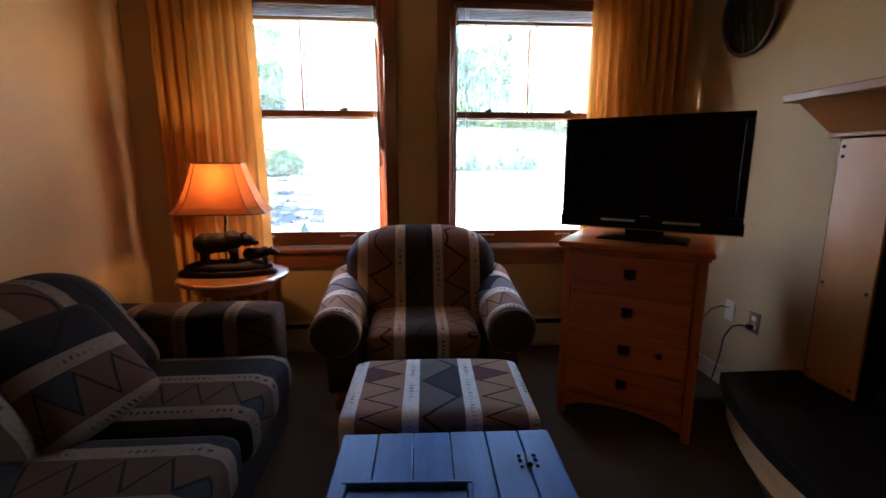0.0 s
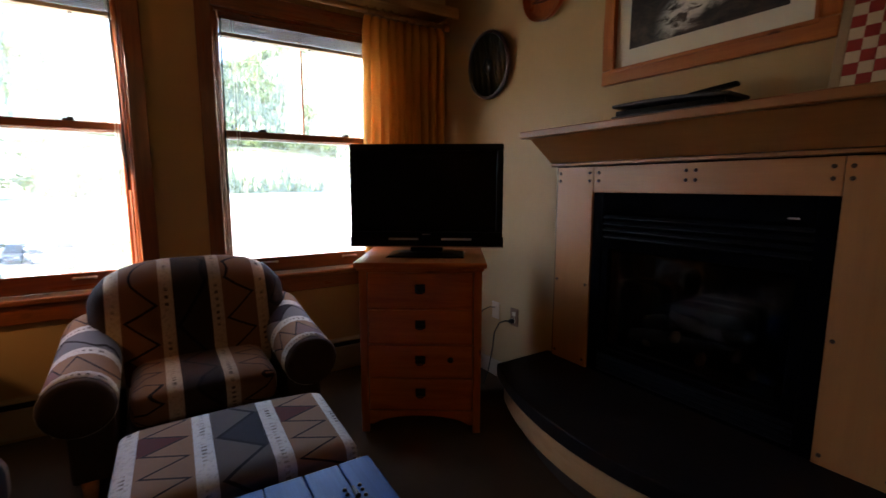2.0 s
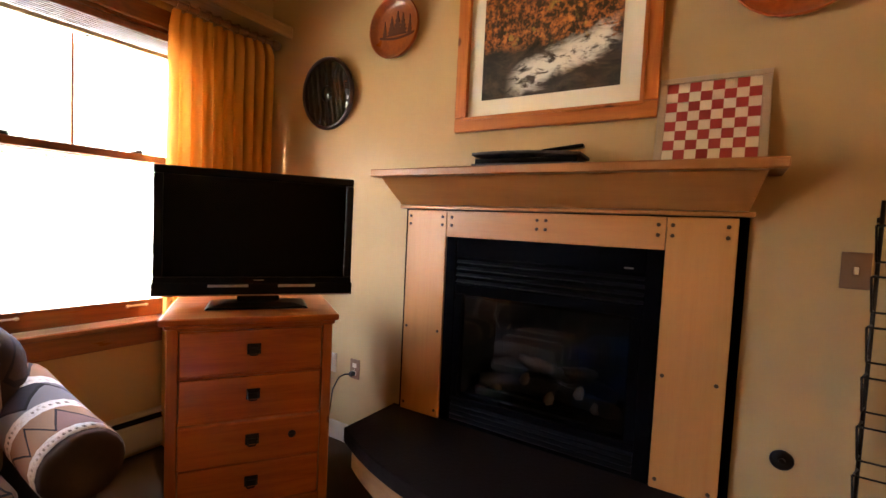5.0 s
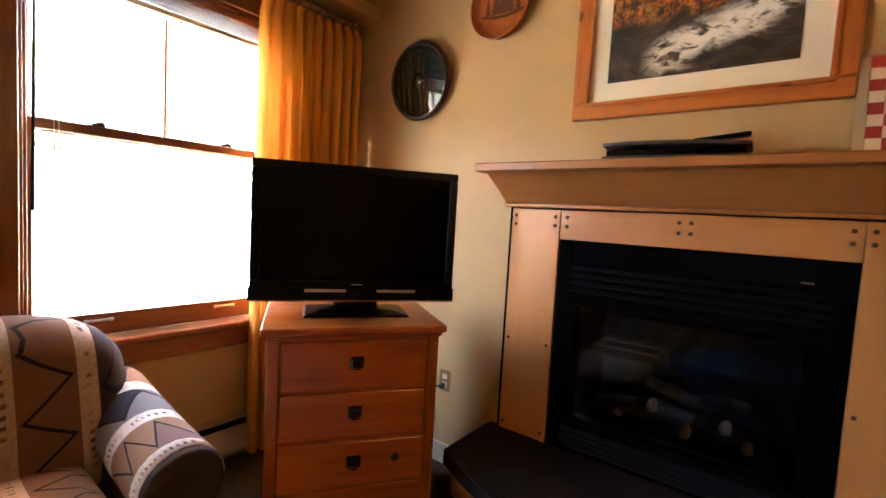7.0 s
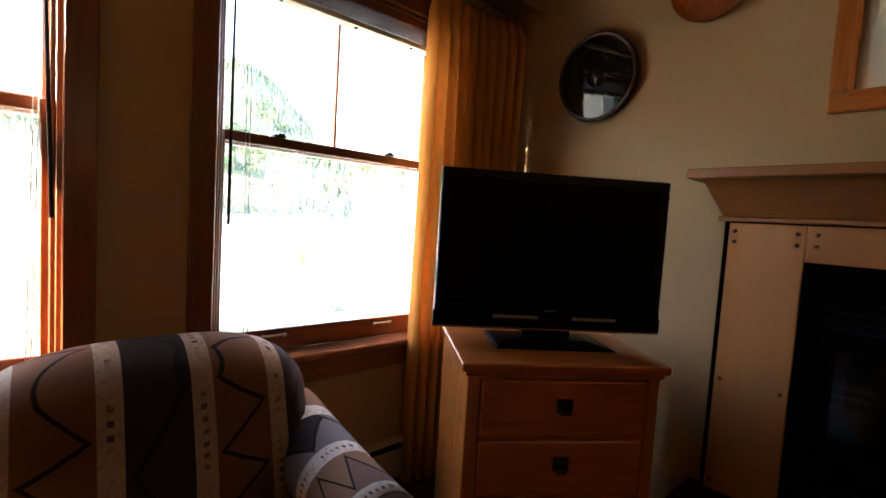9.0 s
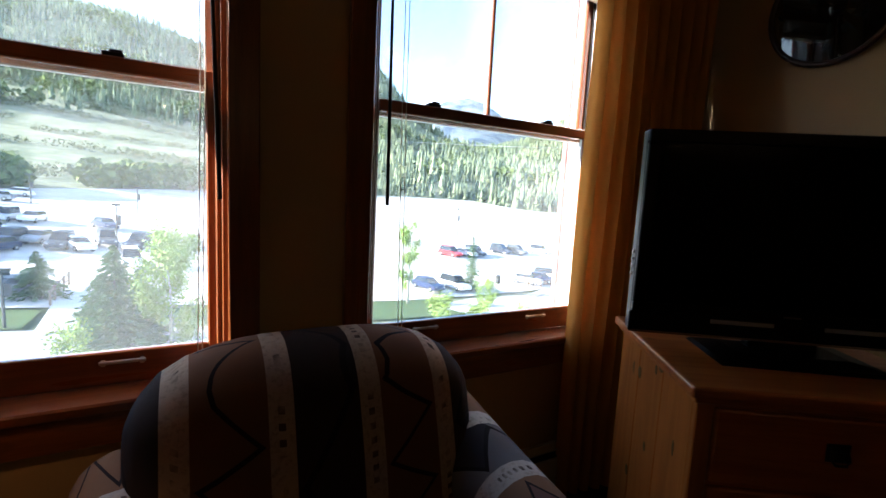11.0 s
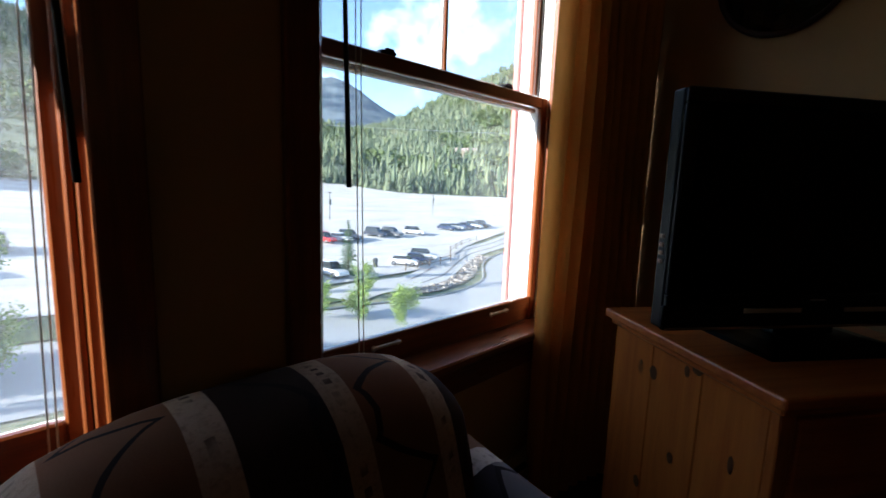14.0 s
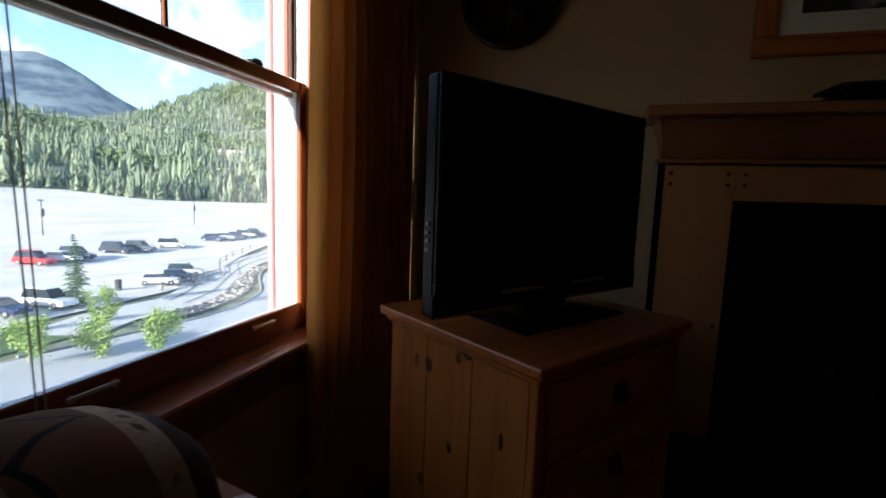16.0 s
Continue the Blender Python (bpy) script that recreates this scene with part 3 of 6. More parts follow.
# ---- baseboard heater ----
heat = thing("baseboard_heater", "almond enamel baseboard heater along the window wall", "heater", pose(0, YW, 0))
part("back_plate", box(XL + 0.01, 2.30, -0.012, -0.002, 0.02, 0.235, 0.002), HEATER, heat)
part("front_cover", box(XL + 0.01, 2.30, -0.066, -0.056, 0.055, 0.190, 0.004), HEATER, heat)
part("top_lip", box(XL + 0.01, 2.30, -0.060, -0.013, 0.222, 0.230, 0.002), HEATER, heat)
part("damper", moved(box(XL + 0.012, 2.298, -0.02, 0.02, -0.003, 0.003, 0.001), pose(0, -0.042, 0.203, 24)), IRON, heat, "dark damper slot")
part("fin_pipe", tube([(XL + 0.02, -0.035, 0.12), (2.29, -0.035, 0.12)], 0.02, 10), IRON, heat, "", True)
for x in (XL + 0.03, -0.1, 1.2, 2.28):
    part("foot", box(x - 0.01, x + 0.01, -0.062, -0.012, 0, 0.054, 0.002), HEATER, heat)

# ---- fireplace ----
fp = thing("fireplace", "gas fireplace with maple surround, mantel shelf and black insert", "fireplace", pose(XR, 0, 0))
H0 = 0.33


def fbox(name, d0, d1, y0, y1, z0, z1, mt, b=0.003, label="", parent=None):
    return part(name, box(-d1, -d0, y0, y1, z0, z1, b), mt, parent or fp, label)


for y0, y1, z0, z1 in ((0.578, 0.905, H0 + 0.002, 1.397), (1.768, 2.093, H0 + 0.002, 1.397), (0.9055, 1.7675, 0.985, 1.397), (0.9055, 1.7675, H0 + 0.002, 0.475)):
    fbox("backing_plate", 0.001, 0.016, y0, y1, z0, z1, BLACK_METAL, 0.002, "black metal backing plate")
left_panel = fbox("surround_panel", 0.017, 0.035, 1.832, 2.070, H0 + 0.003, 1.392, MAPLE_Z, 0.002)
right_panel = fbox("surround_panel", 0.017, 0.035, 0.610, 0.841, H0 + 0.003, 1.392, MAPLE_Z, 0.002)
top_panel = fbox("surround_panel", 0.017, 0.035, 0.843, 1.830, 1.263, 1.392, MAPLE_Y, 0.002)


def bolt(parent, y, z):
    part("bolt", moved(lathe([(0.0005, 0.0), (0.0078, 0.0), (0.0078, 0.003), (0.005, 0.0055), (0.0005, 0.006)], 10), pose(-0.0352, y, z, 0, -90, 0)), BOLT, parent, "", True)


for y, z in ((2.05, 1.36), (2.05, 1.32), (1.855, 1.36), (1.855, 1.32), (2.05, 0.78), (1.855, 0.78), (2.05, 0.37), (1.855, 0.37)):
    bolt(left_panel, y, z)
for y, z in ((0.64, 1.36), (0.64, 1.32), (0.82, 1.36), (0.82, 1.32), (0.64, 0.78), (0.82, 0.78), (0.64, 0.37), (0.82, 0.37)):
    bolt(right_panel, y, z)
for y, z in ((1.80, 1.36), (1.80, 1.32), (1.36, 1.36), (1.36, 1.32), (1.32, 1.36), (1.32, 1.32), (0.87, 1.36), (0.87, 1.32)):
    bolt(top_panel, y, z)
# mantel
fbox("mantel_trim", 0.001, 0.062, 0.565, 2.105, 1.3975, 1.415, SHADED_MANTEL_Y, 0.003)
cove = rings([[(-0.075, 2.085, 1.416), (-0.001, 2.085, 1.416), (-0.001, 0.585, 1.416), (-0.075, 0.585, 1.416)],
              [(-0.200, 2.125, 1.542), (-0.001, 2.125, 1.542), (-0.001, 0.545, 1.542), (-0.200, 0.545, 1.542)]])
part("mantel_cove", cove, SHADED_MANTEL_Y, fp)
fbox("mantel_shelf", 0.001, 0.235, 0.495, 2.17, 1.5425, 1.579, SHADED_MANTEL_Y, 0.005)
# black gas insert
ins = fbox("insert_frame", 0.002, 0.030, 0.845, 0.905, H0 + 0.004, 1.262, BLACK_METAL, 0.003, "black sheet metal insert")
for y0, y1, z0, z1 in ((1.768, 1.828, H0 + 0.004, 1.262), (0.906, 1.767, 1.165, 1.262), (0.906, 1.767, 0.985, 1.035), (0.906, 1.767, H0 + 0.004, 0.352), (0.906, 1.767, 0.448, 0.475)):
    fbox("frame_strip", 0.002, 0.0298, y0, y1, z0, z1, BLACK_METAL, 0.003, "", ins)
for z0, z1 in ((1.036, 1.164), (0.353, 0.447)):
    for k in range(4):
        zc = z0 + (k + 0.5) * (z1 - z0) / 4
        part("louvre", moved(box(-0.017, 0.017, 0.907, 1.766, -0.0035, 0.0035, 0.0015), pose(-0.016, 0, zc, 0, -32, 0)), LOUVRE, ins)
# the firebox is recessed into the chimney breast behind the wall
g = fbox("stove_glass", 0.010, 0.014, 0.906, 1.767, 0.476, 0.984, FIRE_GLASS, 0, "dark reflective stove glass", ins)
g.visible_shadow = False
part("glass_gasket", join(box(-0.009, -0.001, 0.9062, 0.9545, 0.4765, 0.9835, 0.001), box(-0.009, -0.001, 1.7205, 1.7668, 0.4765, 0.9835, 0.001), box(-0.009, -0.001, 0.9548, 1.7202, 0.4765, 0.492, 0.001), box(-0.009, -0.001, 0.9548, 1.7202, 0.970, 0.9835, 0.001)), BLACK_METAL, ins)
fbox("door_frame", 0.0145, 0.028, 0.906, 0.945, 0.476, 0.984, BLACK_METAL, 0.002, "", ins)
fbox("door_frame", 0.0145, 0.028, 1.728, 1.767, 0.476, 0.984, BLACK_METAL, 0.002, "", ins)
part("firebox_liner", join(box(0.38, 0.40, 0.94, 1.735, 0.46, 1.0, 0), box(0.002, 0.379, 0.94, 0.949, 0.46, 1.0, 0), box(0.002, 0.379, 1.7255, 1.735, 0.46, 1.0, 0), box(0.002, 0.379, 0.9495, 1.7252, 0.46, 0.4775, 0), box(0.002, 0.379, 0.9495, 1.7252, 0.9825, 1.0, 0)), FIRE_LINER, ins, "soot-grey firebox lining")
part("burner_tray", box(0.05, 0.33, 1.00, 1.67, 0.478, 0.52, 0.008, 2), BLACK_METAL, ins)
fbox("badge", 0.0302, 0.032, 0.95, 0.985, 1.18, 1.186, GREY_BAR, 0.0005, "tiny pale badge", ins)
# hearth
arc = []
for i in range(19):
    s = -1 + 2 * i / 18
    arc.append((1.715 + 0.225 * s * s, 1.325 - 0.81 * s))
slab = prism([(XR - 0.001, 2.135)] + arc + [(XR - 0.001, 0.515)], 0.262, H0, 0.006)
hearth = thing("hearth", "raised hearth with curved dark slate top over a maple band", "hearth", pose(0, 0, 0))
part("slate_top", slab, SLATE, hearth)
base_arc = [(x + 0.03, 1.325 + (y - 1.325) * 0.965) for x, y in arc]
part("stone_band", prism([(XR - 0.001, base_arc[0][1])] + base_arc + [(XR - 0.001, base_arc[-1][1])], 0.125, 0.2615, 0.004), HEARTH_BAND, hearth, "pale maple band under the slate")
toe_arc = [(x + 0.07, 1.325 + (y - 1.325) * 0.93) for x, y in base_arc]
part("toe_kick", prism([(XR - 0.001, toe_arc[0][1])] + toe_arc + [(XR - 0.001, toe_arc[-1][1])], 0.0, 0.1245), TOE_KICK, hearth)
# ceramic logs in the firebox
for x, y, z, a, tilt, ln, r in ((0.12, 1.45, 0.555, 12, 0, 0.42, 0.045), (0.12, 1.15, 0.55, -14, 0, 0.34, 0.04), (0.20, 1.33, 0.585, 3, 4, 0.62, 0.05), (0.15, 1.30, 0.645, 28, 20, 0.36, 0.032), (0.16, 1.22, 0.65, -32, -16, 0.32, 0.030)):
    rnd = random.Random(int(y * 1000))
    pts = [(rnd.uniform(-0.01, 0.01), -ln / 2 + ln * k / 8, rnd.uniform(-0.008, 0.008)) for k in range(9)]
    part("ceramic_log", moved(tube(pts, [r * (0.6 if k in (0, 8) else rnd.uniform(0.85, 1.1)) for k in range(9)], 11), pose(x, y, z, tilt, 0, a)), LOG, ins, "grey-brown ceramic log", True)
for x, y, z in ((0.08, 1.42, 0.60), (0.08, 1.16, 0.59), (0.07, 1.08, 0.545), (0.07, 1.55, 0.545), (0.06, 1.29, 0.54)):
    part("ember", moved(lathe([(0.001, -0.03), (0.024, -0.015), (0.02, 0.018), (0.002, 0.036)], 9), pose(x, y, z, 12, 20, 0)), EMBER, ins, "pale ember tuft", True)

# ---- dresser ----
DW, DD, DH = 0.62, 0.585, 0.915
ang = math.degrees(math.atan2(-0.377, 0.555))
dm = Matrix.Translation((1.508, 2.226, 0)) @ pose(0, 0, 0, 0, 0, ang)
dr = thing("dresser", "orange pine four-drawer dresser with black iron pulls", "dresser", dm)
part("top", box(-0.336, 0.336, -0.002, DD + 0.03, DH - 0.028, DH, 0.006, 2), PINE_X, dr)
part("top_moulding", box(-0.322, 0.322, 0.012, DD + 0.015, DH - 0.045, DH - 0.0285, 0.004), PINE_X, dr)
for s in (-1, 1):
    x0, x1 = (-0.31, -0.29) if s < 0 else (0.29, 0.31)
    for k in range(3):
        y0 = 0.045 + k * (DD - 0.045) / 3
        part("side_board", box(x0, x1, y0 + 0.0006, y0 + (DD - 0.045) / 3 - 0.0006, 0.05, DH - 0.0455, 0.0025), PINE_Z, dr)
    part("front_post", box(min(s * 0.312, s * 0.272), max(s * 0.312, s * 0.272), 0.022, 0.0445, 0.0, DH - 0.0455, 0.003), PINE_Z, dr)
    part("back_foot", box(min(s * 0.31, s * 0.27), max(s * 0.31, s * 0.27), DD - 0.05, DD - 0.002, 0, 0.0495, 0.003), PINE_Z, dr)
for y, z, ry, rz in ((0.396, 0.792, 0.016, 0.020), (0.242, 0.867, 0.018, 0.015), (0.275, 0.848, 0.010, 0.015), (0.30, 0.60, 0.011, 0.015), (0.12, 0.70, 0.008, 0.022), (0.45, 0.80, 0.006, 0.008), (0.42, 0.45, 0.014, 0.018), (0.17, 0.36, 0.012, 0.016)):
    part("knot", moved(lathe([(0.001, 0.0), (1.0, 0.0), (0.7, 0.0004), (0.001, 0.0006)], 14), Matrix.Translation((-0.3101, y, z)) @ pose(0, 0, 0, 0, -90, 0) @ Matrix.Diagonal((rz, ry, 1, 1))), KNOT, dr, "dark pine knot")
part("back_panel", box(-0.288, 0.288, DD - 0.012, DD - 0.002, 0.06, DH - 0.046, 0.001), PINE_Z, dr)
# arched plinth
pts = [(-0.2715, 0.045), (-0.2715, 0.118), (0.2715, 0.118), (0.2715, 0.045)] + [(0.25 - 0.5 * i / 12, 0.045 + 0.05 * math.sin(math.pi * i / 12) ** 0.6) for i in range(13)]
part("plinth", moved(prism(pts, 0, 0.018), Matrix(((1, 0, 0, 0), (0, 0, 1, 0.024), (0, 1, 0, 0), (0, 0, 0, 1)))), PINE_X, dr)
zs = [0.122, 0.306, 0.490, 0.672, 0.864]
for k in range(4):
    z0, z1 = zs[k] + 0.006, zs[k + 1] - 0.006
    out = 0.016 if k == 1 else 0.0
    d = part("drawer", join(box(-0.268, 0.268, 0.020 - out, 0.05, z0, z1, 0.006, 2), box(-0.25, 0.25, 0.0505, 0.45, z0 + 0.02, z1 - 0.02, 0)), PINE_X, dr)
    part("drawer_rail", box(-0.2715, 0.2715, 0.030, 0.045, z1 + 0.001, z1 + 0.011, 0.001), PINE_X, dr)
    zc = (z0 + z1) / 2 + 0.012
    y = 0.0195 - out
    hook = tube([(-0.017, y - 0.006, zc + 0.006), (-0.019, y - 0.013, zc - 0.012), (-0.012, y - 0.016, zc - 0.022), (0.012, y - 0.016, zc - 0.022), (0.019, y - 0.013, zc - 0.012), (0.017, y - 0.006, zc + 0.006)], 0.0035, 7)
    part("pull", join(box(-0.026, 0.026, y - 0.004, y, zc - 0.022, zc + 0.022, 0.002), box(-0.021, 0.021, y - 0.011, y - 0.0042, zc + 0.004, zc + 0.014, 0.003), hook), IRON, d, "black iron bail pull")
    if k == 1:
        part("lock_plate", moved(lathe([(0.001, 0), (0.016, 0), (0.015, 0.004), (0.006, 0.006), (0.001, 0.006)], 14), pose(0.155, y, zc - 0.0, 90, 0, 0)), IRON, d, "small round knot cap", True)

# ---- television ----
ta = math.degrees(math.atan2(-0.485, 0.674))
tm = Matrix.Translation((1.664, 2.426, DH)) @ pose(0, 0, 0, 0, 0, ta)
tv = thing("television", "black flat-screen television on its stand, switched off", "television", tm)
TZ0, TZ1 = 0.044, 0.602
part("housing", join(box(-0.415, 0.415, 0.012, 0.055, TZ0, TZ1, 0.006, 2), box(-0.33, 0.33, 0.0555, 0.098, TZ0 + 0.05, TZ1 - 0.07, 0.02, 2)), BLACK_PLASTIC, tv)
bez = part("bezel", join(box(-0.415, 0.415, -0.002, 0.0118, TZ1 - 0.035, TZ1, 0.004), box(-0.421, 0.421, -0.002, 0.0118, TZ0, TZ0 + 0.060, 0.004), box(-0.415, 0.415, -0.0018, 0.0118, TZ0 + 0.0602, TZ0 + 0.085, 0.002), box(-0.415, -0.38, -0.002, 0.0118, TZ0 + 0.0855, TZ1 - 0.0355, 0.004), box(0.38, 0.415, -0.002, 0.0118, TZ0 + 0.0855, TZ1 - 0.0355, 0.004)), BLACK_PLASTIC, tv, "glossy black bezel")
part("screen", box(-0.379, 0.379, 0.006, 0.0117, TZ0 + 0.086, TZ1 - 0.036, 0), SCREEN, tv, "dark switched-off screen")
for x in (-0.125, 0.165):
    part("speaker_slot", box(x - 0.082, x + 0.082, -0.0045, -0.0022, TZ0 + 0.040, TZ0 + 0.052, 0.001), GREY_BAR, bez, "silver speaker bar")
part("maker_mark", box(-0.022, 0.022, -0.0040, -0.0022, TZ0 + 0.070, TZ0 + 0.074, 0.0005), GREY_BAR, bez, "small plain grey mark")
part("chin_edge", box(-0.414, 0.414, -0.006, -0.0022, TZ0 + 0.001, TZ0 + 0.007, 0.001), BROWN_PLATE, bez, "thin brownish lower edge")
part("neck", box(-0.09, 0.09, 0.02, 0.06, 0.018, TZ0 - 0.0005, 0.004), BLACK_PLASTIC, tv)
part("stand_foot", rings([[(-0.21, -0.10, 0), (0.21, -0.10, 0), (0.21, 0.13, 0), (-0.21, 0.13, 0)], [(-0.20, -0.09, 0.008), (0.20, -0.09, 0.008), (0.20, 0.12, 0.008), (-0.20, 0.12, 0.008)], [(-0.14, -0.03, 0.0175), (0.14, -0.03, 0.0175), (0.14, 0.08, 0.0175), (-0.14, 0.08, 0.0175)]]), BLACK_PLASTIC, tv, "sloped black stand foot")
for z in (0.20, 0.22, 0.24, 0.26):
    part("socket", box(-0.4185, -0.4152, 0.03, 0.045, z, z + 0.010, 0.0008), BROWN_PLATE, tv, "dull side socket")

# ---- armchair ----
ch = thing("armchair", "upholstered armchair in striped southwestern weave with rolled arms", "armchair", pose(0.565, 2.44, 0))


def back_shape(p):
    f = p.x / 0.465
    p.z -= 0.13 * abs(f) ** 3.2 * max(0.0, (p.z - 0.2) / 0.42)
    p.y += 0.17 * (p.z / 0.6) + 0.03 * f * f
    p.y -= 0.03 * math.sin(math.pi * min(1, p.z / 0.6)) * (1 - f * f)
    return p


bk = moved(rbox(0.93, 0.26, 0.605, 0.11, 13, back_shape), Matrix.Translation((0, 0.505, 0.30)))
part("backrest", bk, SHADED_SEAT_X, ch, "", True)


def arm_roll(s, stations):
    loops = []
    for f, k, y in stations:
        w = 0.128 - 0.006 * f
        cx, cz = s * (0.462 - 0.010 * f), 0.552 + 0.103 * f ** 1.4 - w
        loops.append([(cx + w * k * math.cos(math.radians(18 * q)) * 1.04, y, cz + w * k * math.sin(math.radians(18 * q))) for q in range(20)])
    return rings(loops)


for s in (-1, 1):
    arm = part("arm", arm_roll(s, [(q / 10, 1.0, 0.050 + 0.64 * q / 10) for q in range(11)] + [(1.0, 0.85, 0.70)]), LIT_ARM_Y, ch, "", True)
    part("arm_face", arm_roll(s, [(0.0, 0.30, 0.008), (0.0, 0.72, 0.012), (0.0, 0.90, 0.024), (0.0, 0.985, 0.0495)]), SHADED_ARM_END, arm, "woven end of the roll, darkened brown for shade", True)
    part("arm_panel", box(min(s * 0.345, s * 0.510), max(s * 0.345, s * 0.510), 0.052, 0.70, 0.09, 0.44, 0.02, 3), SKIRT, arm, "woven side panel with its shade painted in")


part("seat_cushion", moved(rbox(0.60, 0.66, 0.17, 0.06, 9, lambda p: Vector((p.x, p.y, p.z + (0.02 * (1 - (p.x / 0.3) ** 2) * (1 - (p.y / 0.33) ** 2) if p.z > 0.1 else 0)))), Matrix.Translation((0, 0.345, 0.265))), SHADED_SEAT_X, ch, "", True)
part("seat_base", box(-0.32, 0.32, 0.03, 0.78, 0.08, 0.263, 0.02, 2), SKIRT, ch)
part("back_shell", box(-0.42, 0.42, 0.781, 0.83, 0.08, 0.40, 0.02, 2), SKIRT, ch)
for x in (-0.45, 0.45):
    for y in (0.06, 0.70):
        part("leg", moved(lathe([(0.022, 0.0), (0.028, 0.05), (0.03, 0.0995)], 12), Matrix.Translation((x, y, 0))), TABLE_WOOD, ch, "", True)

# ---- ottoman ----
ot = thing("ottoman", "rectangular ottoman in the same striped southwestern weave", "ottoman", pose(0.602, 1.955, 0, 0, 0, -2))
part("cushion", moved(rbox(0.735, 0.515, 0.20, 0.045, 11, lambda p: Vector((p.x, p.y, p.z + (0.012 * (1 - (p.x / 0.37) ** 2) if p.z > 0.12 else 0)))), Matrix.Translation((0, 0, 0.208))), LIT_OTTO_X, ot, "", True)
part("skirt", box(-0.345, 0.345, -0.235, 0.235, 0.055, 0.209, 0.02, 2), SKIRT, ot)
for x in (-0.30, 0.30):
    for y in (-0.19, 0.19):
        part("leg", moved(lathe([(0.018, 0.0), (0.024, 0.03), (0.025, 0.0545)], 12), Matrix.Translation((x, y, 0))), TABLE_WOOD, ot, "", True)

# ---- coffee table ----
CT = 0.45
ct = thing("coffee_table", "dark plank coffee table chest with iron hinges, sky sheen painted blue", "coffee table", pose(0.564, 0, 0, 0, 0, -1.5))
xs = [-0.325, -0.213, -0.103, 0.009, 0.121, 0.225, 0.325]
for k in range(6):
    part("plank", box(xs[k] + 0.0012, xs[k + 1] - 0.0012, 0.52, 1.555, CT - 0.026, CT + (0.0008 if k % 2 else 0), 0.004, 2), SKY_PLANK, ct)
part("apron", join(box(-0.30, 0.30, 0.55, 0.57, 0.10, CT - 0.0265, 0.003), box(-0.30, 0.30, 1.505, 1.525, 0.10, CT - 0.0265, 0.003), box(-0.30, -0.28, 0.5705, 1.5045, 0.10, CT - 0.0265, 0.003), box(0.28, 0.30, 0.5705, 1.5045, 0.10, CT - 0.0265, 0.003)), SKY_PLANK, ct)
for x in (-0.29, 0.29):
    for y in (0.56, 1.515):
        part("leg", box(x - 0.03, x + 0.03, y - 0.03, y + 0.03, 0, 0.0995, 0.004), SKY_PLANK, ct)
for y in (1.40, 0.72):
    h = part("hinge", tube([(0.225, y - 0.022, CT + 0.006), (0.225, y + 0.022, CT + 0.006)], [0.009, 0.005], 8), IRON, ct, "black iron strap hinge")
    for dx in (-0.022, 0.022):
        for dy in (-0.022, 0.004, 0.026):
            part("stud", moved(lathe([(0.001, 0), (0.0065, 0), (0.005, 0.004), (0.001, 0.0055)], 9), Matrix.Translation((0.225 + dx, y + dy, CT + 0.0012))), IRON, h, "", True)
bk_ = thing("serving_tray", "dark shallow wooden tray lying on the coffee table", "tray", pose(0.475, 1.17, CT + 0.001, 0, 0, -3))
part("tray_floor", box(-0.155, 0.155, -0.13, 0.13, 0, 0.008, 0.002), SKY_PLANK, bk_)
for x0, x1, y0, y1 in ((-0.17, 0.17, 0.1305, 0.145), (-0.17, 0.17, -0.145, -0.1305), (-0.17, -0.1555, -0.13, 0.13), (0.1555, 0.17, -0.13, 0.13)):
    part("rim", box(x0, x1, y0, y1, 0, 0.022, 0.003), SKY_PLANK, bk_)

# ---- sofa ----
sf = thing("sofa", "long upholstered sofa in striped southwestern weave against the wall", "sofa", pose(-0.62, 1.35, 0))
S0 = 0.44


def sofa_arm(y0, y1):
    yc, w = (y0 + y1) / 2, (y1 - y0) / 2
    loops = []
    for i in range(11):
        f = i / 10
        x = 0.47 - 0.95 * f
        e = 0.93 if i in (0, 10) else 1.0
        ring = []
        for k in range(15):
            c, q = math.cos(math.radians(-8 + 196 * k / 14)), math.sin(math.radians(-8 + 196 * k / 14))
            ring.append((x, yc + w * e * math.copysign(abs(c) ** 0.55, c), 0.62 - w + w * e * math.copysign(abs(q) ** 0.55, q)))
        ring += [(x, yc - 0.115, 0.09), (x, yc + 0.115, 0.09)]
        loops.append(ring)
    return rings(loops)


part("arm", sofa_arm(0.925, 1.19), SHADED_SOFA_ARM, sf, "", True)
part("arm", sofa_arm(-1.19, -0.925), SHADED_SOFA_ARM, sf, "", True)
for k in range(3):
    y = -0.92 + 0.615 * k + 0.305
    part("seat_cushion", moved(rbox(0.72, 0.605, 0.19, 0.07, 8, lambda p: Vector((p.x, p.y, p.z + (0.018 * (1 - (p.y / 0.3) ** 2) if p.z > 0.12 else 0)))), Matrix.Translation((0.215, y, 0.25))), SHADED_SOFA_Y, sf, "", True)
    part("back_cushion", moved(rbox(0.26, 0.605, 0.45, 0.11, 8, lambda p: Vector((p.x - 0.28 * (p.z / 0.45), p.y, p.z - 0.06 * (p.y / 0.3) ** 4 * (p.z / 0.45)))), Matrix.Translation((-0.05, y, 0.41))), SHADED_SOFA_Y, sf, "", True)
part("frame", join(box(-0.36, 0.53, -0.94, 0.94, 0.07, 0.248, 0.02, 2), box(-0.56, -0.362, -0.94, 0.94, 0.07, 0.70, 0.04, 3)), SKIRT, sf)
